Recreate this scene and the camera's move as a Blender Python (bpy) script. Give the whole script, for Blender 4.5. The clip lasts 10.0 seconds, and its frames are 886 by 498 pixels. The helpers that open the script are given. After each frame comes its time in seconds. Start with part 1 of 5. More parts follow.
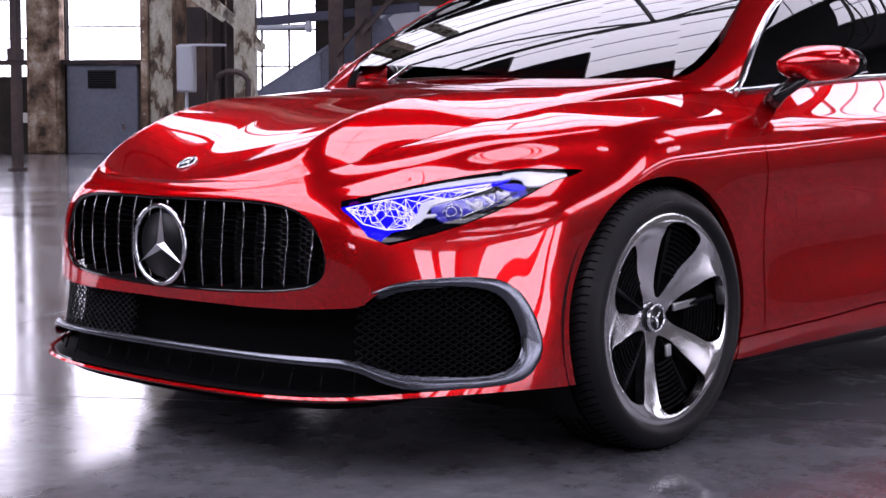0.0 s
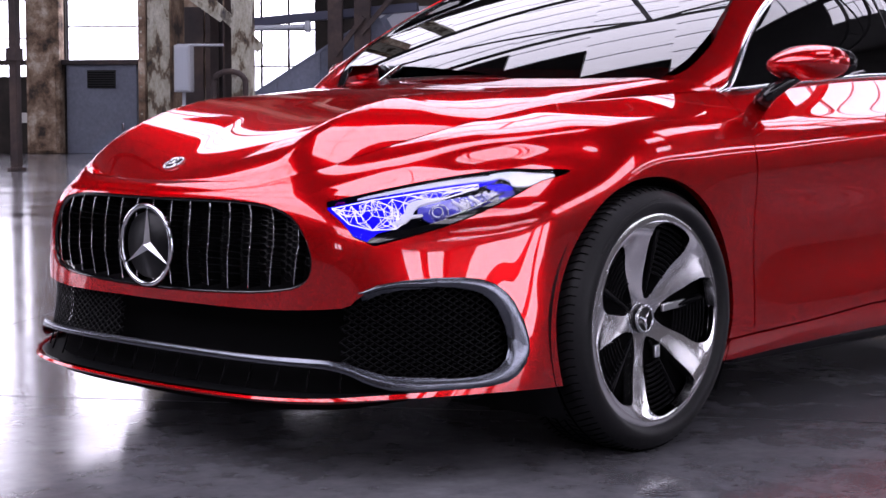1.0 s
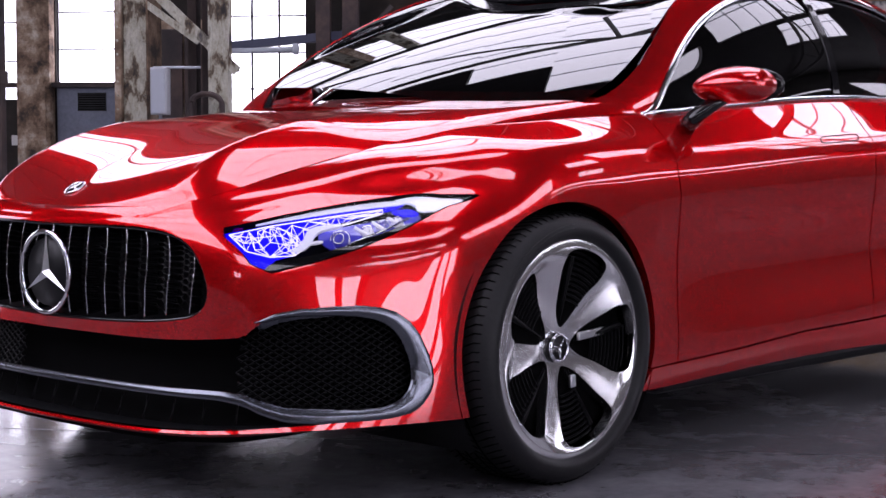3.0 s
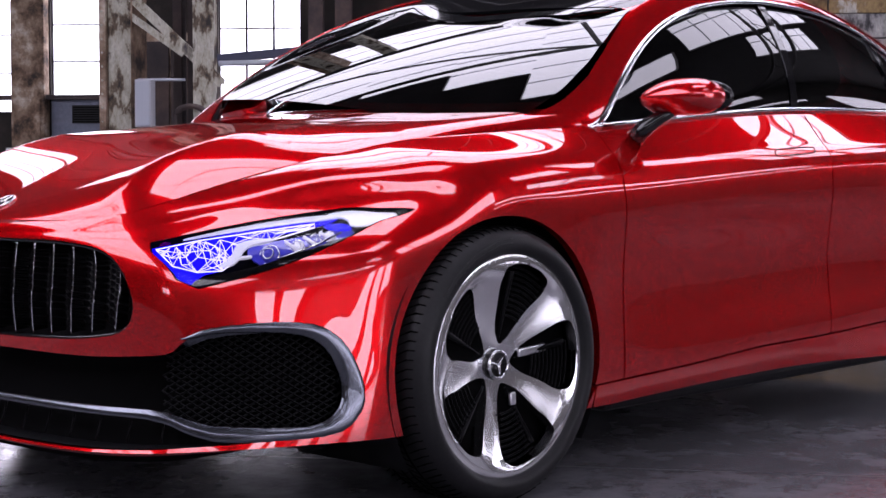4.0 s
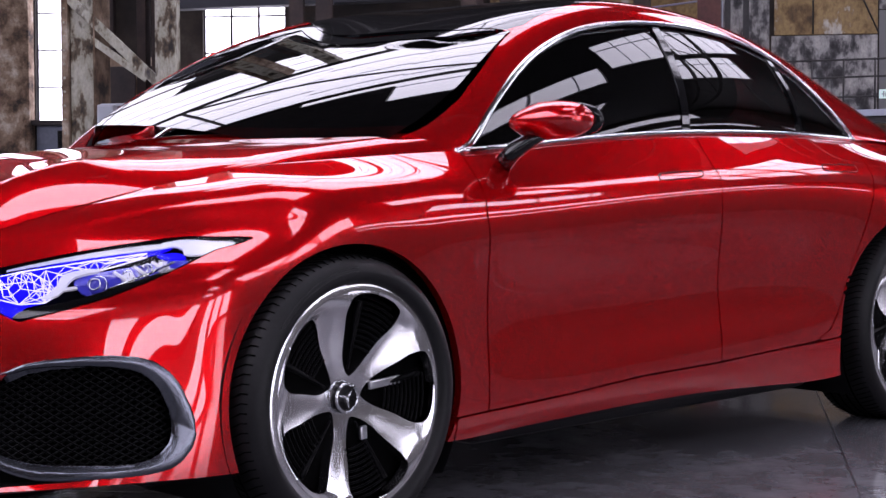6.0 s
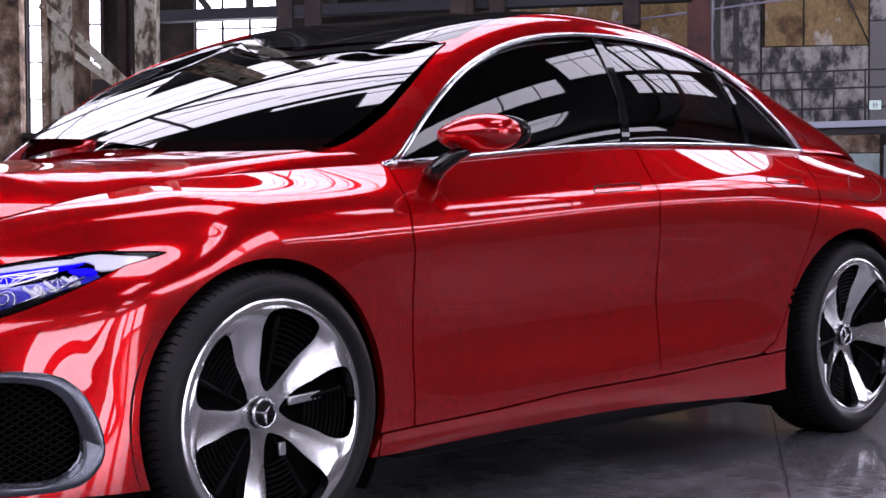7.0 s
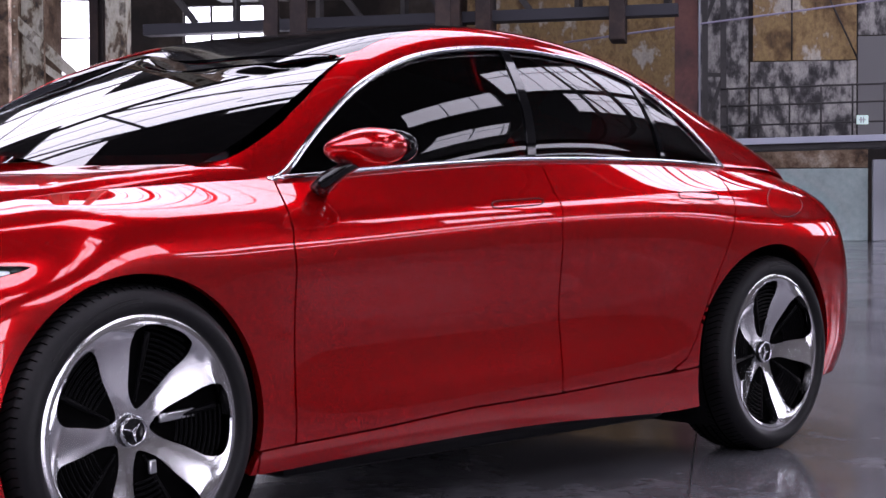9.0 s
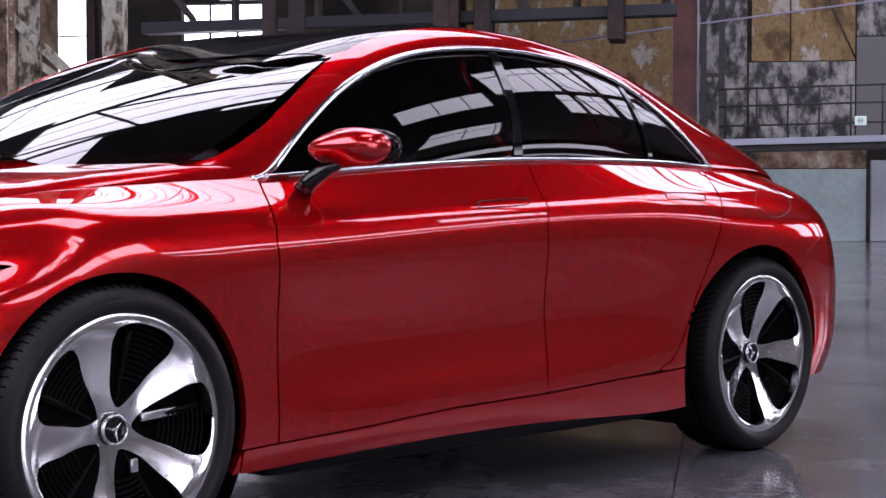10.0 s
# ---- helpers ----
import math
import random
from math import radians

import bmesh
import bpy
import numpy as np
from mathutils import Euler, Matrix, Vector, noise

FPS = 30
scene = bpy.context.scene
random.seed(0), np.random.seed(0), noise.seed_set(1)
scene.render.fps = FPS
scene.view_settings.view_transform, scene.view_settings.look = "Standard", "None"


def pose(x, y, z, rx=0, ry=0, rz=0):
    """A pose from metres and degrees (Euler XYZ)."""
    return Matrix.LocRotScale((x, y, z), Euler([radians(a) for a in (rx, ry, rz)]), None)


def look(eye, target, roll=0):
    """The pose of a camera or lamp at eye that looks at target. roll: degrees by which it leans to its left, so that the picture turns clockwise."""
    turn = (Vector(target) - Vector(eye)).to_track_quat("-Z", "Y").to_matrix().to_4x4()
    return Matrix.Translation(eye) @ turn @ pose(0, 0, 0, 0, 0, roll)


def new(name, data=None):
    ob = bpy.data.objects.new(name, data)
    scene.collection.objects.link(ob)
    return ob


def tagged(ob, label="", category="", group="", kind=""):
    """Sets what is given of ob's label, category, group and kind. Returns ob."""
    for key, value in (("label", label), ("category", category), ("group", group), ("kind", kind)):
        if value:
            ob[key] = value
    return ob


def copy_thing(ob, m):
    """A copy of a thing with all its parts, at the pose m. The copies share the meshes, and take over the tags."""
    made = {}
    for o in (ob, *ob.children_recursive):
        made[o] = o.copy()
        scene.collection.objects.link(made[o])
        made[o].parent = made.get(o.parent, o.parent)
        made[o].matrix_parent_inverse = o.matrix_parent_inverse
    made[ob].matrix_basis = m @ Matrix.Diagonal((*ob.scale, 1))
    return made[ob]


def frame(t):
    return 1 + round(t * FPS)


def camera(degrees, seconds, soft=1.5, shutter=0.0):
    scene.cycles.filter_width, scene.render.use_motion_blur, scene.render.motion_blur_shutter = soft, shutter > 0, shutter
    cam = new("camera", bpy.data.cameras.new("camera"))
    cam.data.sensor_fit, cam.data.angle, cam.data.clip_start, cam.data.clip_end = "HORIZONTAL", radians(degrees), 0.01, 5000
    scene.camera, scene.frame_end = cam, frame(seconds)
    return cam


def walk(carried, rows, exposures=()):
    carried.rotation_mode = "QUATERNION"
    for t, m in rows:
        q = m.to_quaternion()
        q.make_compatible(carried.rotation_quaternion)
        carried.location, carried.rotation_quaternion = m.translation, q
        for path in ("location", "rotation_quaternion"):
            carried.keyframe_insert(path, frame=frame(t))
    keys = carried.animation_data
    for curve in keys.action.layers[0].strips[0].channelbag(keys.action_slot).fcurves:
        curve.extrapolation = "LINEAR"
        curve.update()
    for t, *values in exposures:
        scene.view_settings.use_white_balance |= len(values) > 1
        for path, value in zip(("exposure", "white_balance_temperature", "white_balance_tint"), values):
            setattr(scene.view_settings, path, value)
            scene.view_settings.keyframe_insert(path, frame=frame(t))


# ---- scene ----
cam = camera(30.0, 10.0)
EXPOSURE = -0.12
PATH = [
    (0, (-3.529, -3.438, 0.871), (-2.078, -2.07, 0.712), 0.1),
    (0.5, (-3.515, -3.442, 0.871), (-2.065, -2.074, 0.712), 0.1),
    (1, (-3.492, -3.452, 0.871), (-2.042, -2.083, 0.712), 0.1),
    (1.5, (-3.453, -3.467, 0.871), (-2.003, -2.098, 0.714), 0.1),
    (2, (-3.398, -3.487, 0.873), (-1.948, -2.117, 0.722), 0.1),
    (2.5, (-3.326, -3.512, 0.874), (-1.877, -2.141, 0.733), 0.1),
    (3, (-3.244, -3.542, 0.874), (-1.794, -2.171, 0.742), 0.1),
    (3.5, (-3.159, -3.573, 0.874), (-1.709, -2.201, 0.75), 0.1),
    (4, (-3.075, -3.605, 0.875), (-1.626, -2.232, 0.758), 0.1),
    (4.5, (-2.987, -3.645, 0.875), (-1.539, -2.27, 0.765), 0.0),
    (5, (-2.896, -3.691, 0.877), (-1.448, -2.315, 0.774), -0.0),
    (5.5, (-2.805, -3.739, 0.879), (-1.358, -2.363, 0.783), -0.1),
    (6, (-2.718, -3.789, 0.881), (-1.27, -2.412, 0.792), -0.2),
    (6.5, (-2.635, -3.846, 0.883), (-1.188, -2.468, 0.801), -0.2),
    (7, (-2.558, -3.907, 0.885), (-1.11, -2.53, 0.81), -0.3),
    (7.5, (-2.483, -3.968, 0.886), (-1.035, -2.59, 0.818), -0.3),
    (8, (-2.412, -4.022, 0.886), (-0.964, -2.643, 0.824), -0.3),
    (8.5, (-2.352, -4.063, 0.887), (-0.904, -2.684, 0.828), -0.3),
    (9, (-2.31, -4.095, 0.886), (-0.863, -2.716, 0.828), -0.2),
    (9.5, (-2.289, -4.118, 0.887), (-0.842, -2.738, 0.828), -0.1),
    (10, (-2.284, -4.13, 0.888), (-0.837, -2.751, 0.829), -0.0),
]
walk(cam, [(t, look(eye, target, roll)) for t, eye, target, roll in PATH], exposures=[(0.0, EXPOSURE, 6500, 32), (10.0, EXPOSURE, 6500, 32)])

# ---- world and light ----
world = bpy.data.worlds.new("sky")
scene.world = world
world.use_nodes = True
wn = world.node_tree
sky = wn.nodes.new("ShaderNodeTexSky")
sky.sky_type, sky.sun_disc, sky.sun_elevation, sky.sun_rotation = "NISHITA", False, radians(38), radians(120)
wn.nodes["Background"].inputs[1].default_value = 0.10
wn.links.new(sky.outputs[0], wn.nodes["Background"].inputs[0])
GLASS_GLOW = 5.0   # daylight behind the factory glazing


# ---- materials ----
def material(name, colour, rough=.5, metal=0.0, **more):
    m = bpy.data.materials.new(name)
    m.use_nodes = True
    b = m.node_tree.nodes["Principled BSDF"]
    b.inputs["Base Color"].default_value = (*colour, 1)
    b.inputs["Roughness"].default_value, b.inputs["Metallic"].default_value = rough, metal
    for key, value in more.items():
        b.inputs[key.replace("_", " ")].default_value = value
    return m


def node(m, kind, **inputs):
    n = m.node_tree.nodes.new(kind)
    for key, value in inputs.items():
        n.inputs[key].default_value = value
    return n


def link(m, a, b):
    m.node_tree.links.new(a, b)


def coords(m, scale=1.0):
    geo = m.node_tree.nodes.new("ShaderNodeNewGeometry")
    mul = m.node_tree.nodes.new("ShaderNodeVectorMath")
    mul.operation = "MULTIPLY"
    mul.inputs[1].default_value = (scale, scale, scale) if isinstance(scale, (int, float)) else scale
    link(m, geo.outputs["Position"], mul.inputs[0])
    return mul.outputs[0]


def mottled(m, colours, scale, detail=6.0, rough=None, bump=0.0, stops=None, stretch=(1, 1, 1), fine=.45):
    """Colour and roughness that vary with noise at two scales."""
    b = m.node_tree.nodes["Principled BSDF"]
    v = coords(m, tuple(scale * s for s in stretch))
    n1 = node(m, "ShaderNodeTexNoise", Scale=1.0, Detail=detail, Roughness=.62)
    link(m, v, n1.inputs["Vector"])
    ramp = m.node_tree.nodes.new("ShaderNodeValToRGB")
    stops = stops or [i / (len(colours) - 1) * .5 + .25 for i in range(len(colours))]
    while len(ramp.color_ramp.elements) < len(colours):
        ramp.color_ramp.elements.new(.5)
    for e, p, c in zip(ramp.color_ramp.elements, stops, colours):
        e.position, e.color = p, (*c, 1)
    link(m, n1.outputs["Fac"], ramp.inputs[0])
    n2 = node(m, "ShaderNodeTexNoise", Scale=9.0, Detail=8.0, Roughness=.7)
    link(m, v, n2.inputs["Vector"])
    mix = m.node_tree.nodes.new("ShaderNodeMix")
    mix.data_type, mix.blend_type = "RGBA", "OVERLAY"
    mix.inputs[0].default_value = fine
    link(m, ramp.outputs[0], mix.inputs[6])
    link(m, n2.outputs["Fac"], mix.inputs[7])
    link(m, mix.outputs[2], b.inputs["Base Color"])
    if rough:
        mr = node(m, "ShaderNodeMapRange")
        mr.inputs["From Min"].default_value, mr.inputs["From Max"].default_value = .3, .7
        mr.inputs["To Min"].default_value, mr.inputs["To Max"].default_value = rough
        link(m, n1.outputs["Fac"], mr.inputs["Value"])
        link(m, mr.outputs[0], b.inputs["Roughness"])
    if bump:
        bp = node(m, "ShaderNodeBump", Strength=bump, Distance=.02)
        link(m, n2.outputs["Fac"], bp.inputs["Height"])
        link(m, bp.outputs[0], b.inputs["Normal"])
    return m


PAINT = material("candy_red_paint", (.66, .006, .0065), .26, .7, Coat_Weight=1.0, Coat_Roughness=.006, Coat_IOR=1.85, Specular_IOR_Level=.0, Specular_Tint=(.6, .01, .02, 1))
v = coords(PAINT, 900.0)
flake = node(PAINT, "ShaderNodeTexNoise", Scale=1.0, Detail=2.0)
link(PAINT, v, flake.inputs["Vector"])
fr = node(PAINT, "ShaderNodeMapRange")
fr.inputs["To Min"].default_value, fr.inputs["To Max"].default_value = .20, .32
link(PAINT, flake.outputs["Fac"], fr.inputs["Value"])
link(PAINT, fr.outputs[0], PAINT.node_tree.nodes["Principled BSDF"].inputs["Roughness"])
GLASS = material("tinted_glass", (.03, .033, .036), .0, 0.0, IOR=1.52, Transmission_Weight=1.0, Specular_IOR_Level=.75)
LENS = material("clear_lens", (1, 1, 1), .0)
clear, gloss, facing_mix, fresnel = (node(LENS, k) for k in ("ShaderNodeBsdfTransparent", "ShaderNodeBsdfAnisotropic", "ShaderNodeMixShader", "ShaderNodeFresnel"))
gloss.inputs["Roughness"].default_value, fresnel.inputs["IOR"].default_value = .0, 1.22
link(LENS, fresnel.outputs[0], facing_mix.inputs[0])
link(LENS, clear.outputs[0], facing_mix.inputs[1])
link(LENS, gloss.outputs[0], facing_mix.inputs[2])
link(LENS, facing_mix.outputs[0], LENS.node_tree.nodes["Material Output"].inputs[0])
BLACK_GLOSS = material("black_gloss", (.006, .006, .007), .05)
BLACK = material("black_plastic", (.006, .006, .007), .42, 0.0, Specular_IOR_Level=.25)
INSIDE = material("dark_interior", (.0025, .0025, .0027), .8, 0.0, Specular_IOR_Level=.03)
CHROME = material("polished_chrome", (.82, .83, .85), .08, 1.0)
ALLOY = material("polished_alloy", (.96, .965, .97), .19, 1.0)
ALLOY_DARK = material("dark_satin_metal", (.15, .16, .185), .24, 1.0)
RUBBER = mottled(material("tyre_rubber", (.018, .018, .019), .6), [(.008, .008, .009), (.013, .013, .0145)], 12.0, rough=(.42, .6), bump=.06)
RUBBER.node_tree.nodes["Principled BSDF"].inputs["Specular IOR Level"].default_value = .3
BLUE = material("blue_light", (.003, .003, .15), .4, 0.0, Emission_Strength=1.1, Specular_IOR_Level=.1)
BLUE.node_tree.nodes["Principled BSDF"].inputs["Emission Color"].default_value = (.006, .002, 1.0, 1)
WHITE_LINE = material("white_light_line", (.8, .8, .9), .3, 0.0, Emission_Strength=1.0)
WHITE_LINE.node_tree.nodes["Principled BSDF"].inputs["Emission Color"].default_value = (.8, .82, 1.0, 1)
SILVER = material("silver_reflector", (.7, .71, .75), .12, 1.0)
DAY = material("daylight_glazing", (.8, .82, .85), .4, 0.0, Emission_Strength=GLASS_GLOW)
DAY.node_tree.nodes["Principled BSDF"].inputs["Emission Color"].default_value = (.86, .92, 1.0, 1)
FLOOR = mottled(material("polished_concrete", (.2, .2, .21), .2), [(.075, .075, .085), (.15, .149, .163), (.24, .24, .26)], .9, 12.0, rough=(.06, .20), bump=.015, fine=.9)
FLOOR.node_tree.nodes["Principled BSDF"].inputs["Specular IOR Level"].default_value = .28
WALL = mottled(material("weathered_masonry", (.3, .25, .2), .9), [(.008, .007, .007), (.022, .017, .014), (.055, .042, .033), (.12, .108, .095)], .45, 9.0, bump=.35, stops=[.3, .45, .56, .7])
RUST = mottled(material("rusty_painted_steel", (.1, .06, .05), .7), [(.010, .009, .010), (.04, .026, .024), (.09, .055, .042)], 1.6, 8.0, bump=.3)
PEEL = mottled(material("peeling_pale_paint", (.4, .37, .3), .7), [(.02, .016, .014), (.13, .095, .06), (.38, .36, .28), (.50, .49, .41), (.24, .22, .17), (.05, .045, .05)], 5.0, 12.0, bump=.5, stops=[.36, .43, .47, .58, .62, .68], stretch=(1, 1, .5), fine=.6)
STEEL = mottled(material("dark_roof_steel", (.05, .05, .055), .6), [(.02, .02, .022), (.06, .055, .055)], 1.5, 6.0)
DOOR = mottled(material("blue_grey_door", (.13, .15, .2), .5), [(.11, .125, .17), (.15, .17, .22)], 1.2, 5.0)
GREENISH = mottled(material("pale_green_plaster", (.5, .58, .55), .8), [(.26, .22, .17), (.42, .53, .53), (.50, .63, .62)], .9, 9.0, bump=.2, stops=[.33, .40, .62])
OCHRE = mottled(material("stained_ochre_plaster", (.35, .25, .13), .85), [(.04, .03, .024), (.20, .125, .06), (.36, .245, .11), (.30, .20, .10), (.55, .52, .46), (.40, .38, .35)], 1.5, 12.0, bump=.4, stops=[.30, .42, .50, .57, .62, .72], stretch=(1, 1, .7), fine=.7)
DOT = mottled(material("flaking_white_plaster", (.4, .4, .4), .85), [(.04, .038, .04), (.10, .098, .10), (.32, .31, .30), (.50, .49, .46)], 3.6, 12.0, bump=.4, stops=[.37, .46, .54, .68], stretch=(1, 1, .6), fine=.75)
GREYPIPE = material("grey_painted_steel", (.42, .45, .5), .45)
EXIT_GREEN = material("sign_face", (.55, .7, .68), .5, 0.0, Emission_Strength=.5)
EXIT_GREEN.node_tree.nodes["Principled BSDF"].inputs["Emission Color"].default_value = (.6, .9, .8, 1)
RED_LAMP = material("tail_lamp_glass", (.35, .01, .01), .05, 0.0, Coat_Weight=1.0)
BROWN = mottled(material("brown_stained_masonry", (.12, .08, .06), .9), [(.03, .022, .018), (.15, .095, .06), (.28, .20, .14), (.50, .43, .35)], 2.0, 12.0, bump=.4, stops=[.36, .45, .55, .66], fine=.8)
# for the unseen near wall, kept dark so that the doors reflect little
GREY_PLASTER = mottled(material("dark_grey_plaster", (.7, .7, .7), .85), [(.05, .048, .046), (.10, .095, .09), (.16, .155, .15)], .5, 6.0, bump=.1)

# weak emission added to brighten the clear lamp parts, the corner reflector too
WHITE_CLEAR = material("frosted_glowing_plastic", (.74, .76, .84), .12, 0.0, IOR=1.45, Emission_Strength=.28)
WHITE_CLEAR.node_tree.nodes["Principled BSDF"].inputs["Emission Color"].default_value = (.8, .84, 1.0, 1)
BLUE_LENS = material("blue_tinted_lens", (.06, .06, .55), .03, 0.0, Coat_Weight=1.0, Coat_Roughness=.02)
MESH = material("black_mesh", (.004, .004, .0045), .35, 0.0, Specular_IOR_Level=.08)
STAIR = mottled(material("dark_blue_steel", (.07, .08, .12), .5), [(.10, .115, .16), (.17, .19, .25)], 1.5, 5.0)
JOINT = material("joint_filler", (.05, .05, .055), .3)


# ---- mesh helpers ----
def mesh_object(name, verts, faces, mat, parent=None, smooth=True, label="", normals=None):
    me = bpy.data.meshes.new(name)
    me.from_pydata([tuple(map(float, p)) for p in verts], [], [tuple(map(int, f)) for f in faces])
    me.materials.append(mat)
    if smooth:
        me.shade_smooth()
    me.update()
    if normals is not None:
        me.normals_split_custom_set([tuple(map(float, q)) for q in normals])
    ob = new(name, me)
    if parent:
        ob.parent = parent
    if label:
        ob["label"] = label
    return ob


def part(name, bm, mat, parent=None, label="", smooth=False):
    me = bpy.data.meshes.new(name)
    bmesh.ops.recalc_face_normals(bm, faces=bm.faces)
    bm.to_mesh(me)
    bm.free()
    me.materials.append(mat)
    if smooth:
        me.shade_smooth()
    ob = new(name, me)
    if parent:
        ob.parent = parent
    if label:
        ob["label"] = label
    return ob


def box(bm, m, sx, sy, sz, bevel=0.0):
    """A box of full sizes at the pose m, with its edges broken."""
    made = bmesh.ops.create_cube(bm, size=1.0, matrix=m @ Matrix.Diagonal((sx, sy, sz, 1)))
    if bevel:
        edges = list({e for p in made["verts"] for e in p.link_edges})
        bmesh.ops.bevel(bm, geom=edges, offset=bevel, segments=2, profile=.5, affect="EDGES")


def beam(bm, a, b, w, h, bevel=0.0):
    a, b = Vector(a), Vector(b)
    d = b - a
    up = Vector((0, 0, 1)) if abs(d.normalized().z) < .95 else Vector((1, 0, 0))
    side = d.cross(up).normalized()
    m = Matrix((side, d.normalized(), side.cross(d).normalized())).transposed().to_4x4()
    m.translation = (a + b) / 2
    box(bm, m, w, d.length, h, bevel)


def tube(points, radius, sides=8, closed=False, flat=1.0):
    """Verts and faces of a tube along points; radius one number or one for each point; flat squeezes its height."""
    p = np.asarray(points, float)
    n = len(p)
    r = np.broadcast_to(np.asarray(radius, float), (n,))
    tan = np.roll(p, -1, 0) - np.roll(p, 1, 0) if closed else np.gradient(p, axis=0)
    tan /= np.linalg.norm(tan, axis=1)[:, None] + 1e-12
    ref = np.where(np.abs(tan[:, 2:3]) > .9, [[1.0, 0, 0]], [[0, 0, 1.0]])
    a = np.cross(tan, ref)
    a /= np.linalg.norm(a, axis=1)[:, None]
    b = np.cross(a, tan)
    th = np.arange(sides) / sides * 2 * np.pi
    ring = p[:, None] + r[:, None, None] * (np.cos(th)[None, :, None] * a[:, None] + flat * np.sin(th)[None, :, None] * b[:, None])
    faces = [(i * sides + k, i * sides + (k + 1) % sides, (i + 1) % n * sides + (k + 1) % sides, (i + 1) % n * sides + k)
             for i in range(n if closed else n - 1) for k in range(sides)]
    if not closed:
        faces += [tuple(range(sides))[::-1], tuple((n - 1) * sides + k for k in range(sides))]
    return ring.reshape(-1, 3), faces


def joined(pieces):
    verts, faces, at = [], [], 0
    for v, f in pieces:
        verts.append(np.asarray(v))
        faces += [tuple(i + at for i in q) for q in f]
        at += len(v)
    return np.concatenate(verts), faces


def lathe(profile, steps=96, axis_y=True):
    """Verts and faces of (radius, y) turned round the y axis."""
    pr = np.asarray(profile, float)
    th = np.arange(steps) / steps * 2 * np.pi
    v = np.stack([pr[None, :, 0] * np.cos(th)[:, None], np.broadcast_to(pr[None, :, 1], (steps, len(pr))), pr[None, :, 0] * np.sin(th)[:, None]], -1)
    k = len(pr)
    f = [(i * k + j, i * k + j + 1, (i + 1) % steps * k + j + 1, (i + 1) % steps * k + j) for i in range(steps) for j in range(k - 1)]
    return v.reshape(-1, 3), f


def rounded(poly, times=2):
    """Corner cutting of a closed outline."""
    p = np.asarray(poly, float)
    for _ in range(times):
        q = np.roll(p, -1, 0)
        p = np.stack([.78 * p + .22 * q, .22 * p + .78 * q], 1).reshape(-1, 2)
    return p


def inside(poly, a, b, sa=1.0, sb=1.0):
    """Signed distance to a closed outline, positive inside, with the two directions scaled."""
    p = np.asarray(poly, float) * (sa, sb)
    x, y = np.ravel(a) * sa, np.ravel(b) * sb
    best, odd = np.full(x.shape, 1e9), np.zeros(x.shape, bool)
    for (x0, y0), (x1, y1) in zip(p, np.roll(p, -1, 0)):
        dx, dy = x1 - x0, y1 - y0
        t = np.clip(((x - x0) * dx + (y - y0) * dy) / (dx * dx + dy * dy + 1e-18), 0, 1)
        best = np.minimum(best, (x - x0 - t * dx) ** 2 + (y - y0 - t * dy) ** 2)
        cross = ((y0 > y) != (y1 > y))
        with np.errstate(divide="ignore", invalid="ignore"):
            odd ^= cross & (x < (y - y0) * dx / (dy if dy else 1e-18) + x0)
    return np.where(odd, 1, -1) * np.sqrt(best)


def outward(fn, u, v, e=1e-3):
    """Normals of a body surface, away from the middle of the car."""
    p = fn(u, v)
    n = np.cross(fn(u + e, v) - fn(u - e, v), fn(u, v + e) - fn(u, v - e))
    n /= np.linalg.norm(n, axis=-1)[..., None] + 1e-15
    mid = np.stack([np.clip(p[..., 0], -.2, 2.9), 0 * p[..., 1], 0 * p[..., 2] + .45], -1)
    return n * np.where((n * (p - mid)).sum(-1) < 0, -1, 1)[..., None]


def lifted(fn, d):
    return lambda u, v: fn(u, v) + d * outward(fn, np.asarray(u, float), np.asarray(v, float))


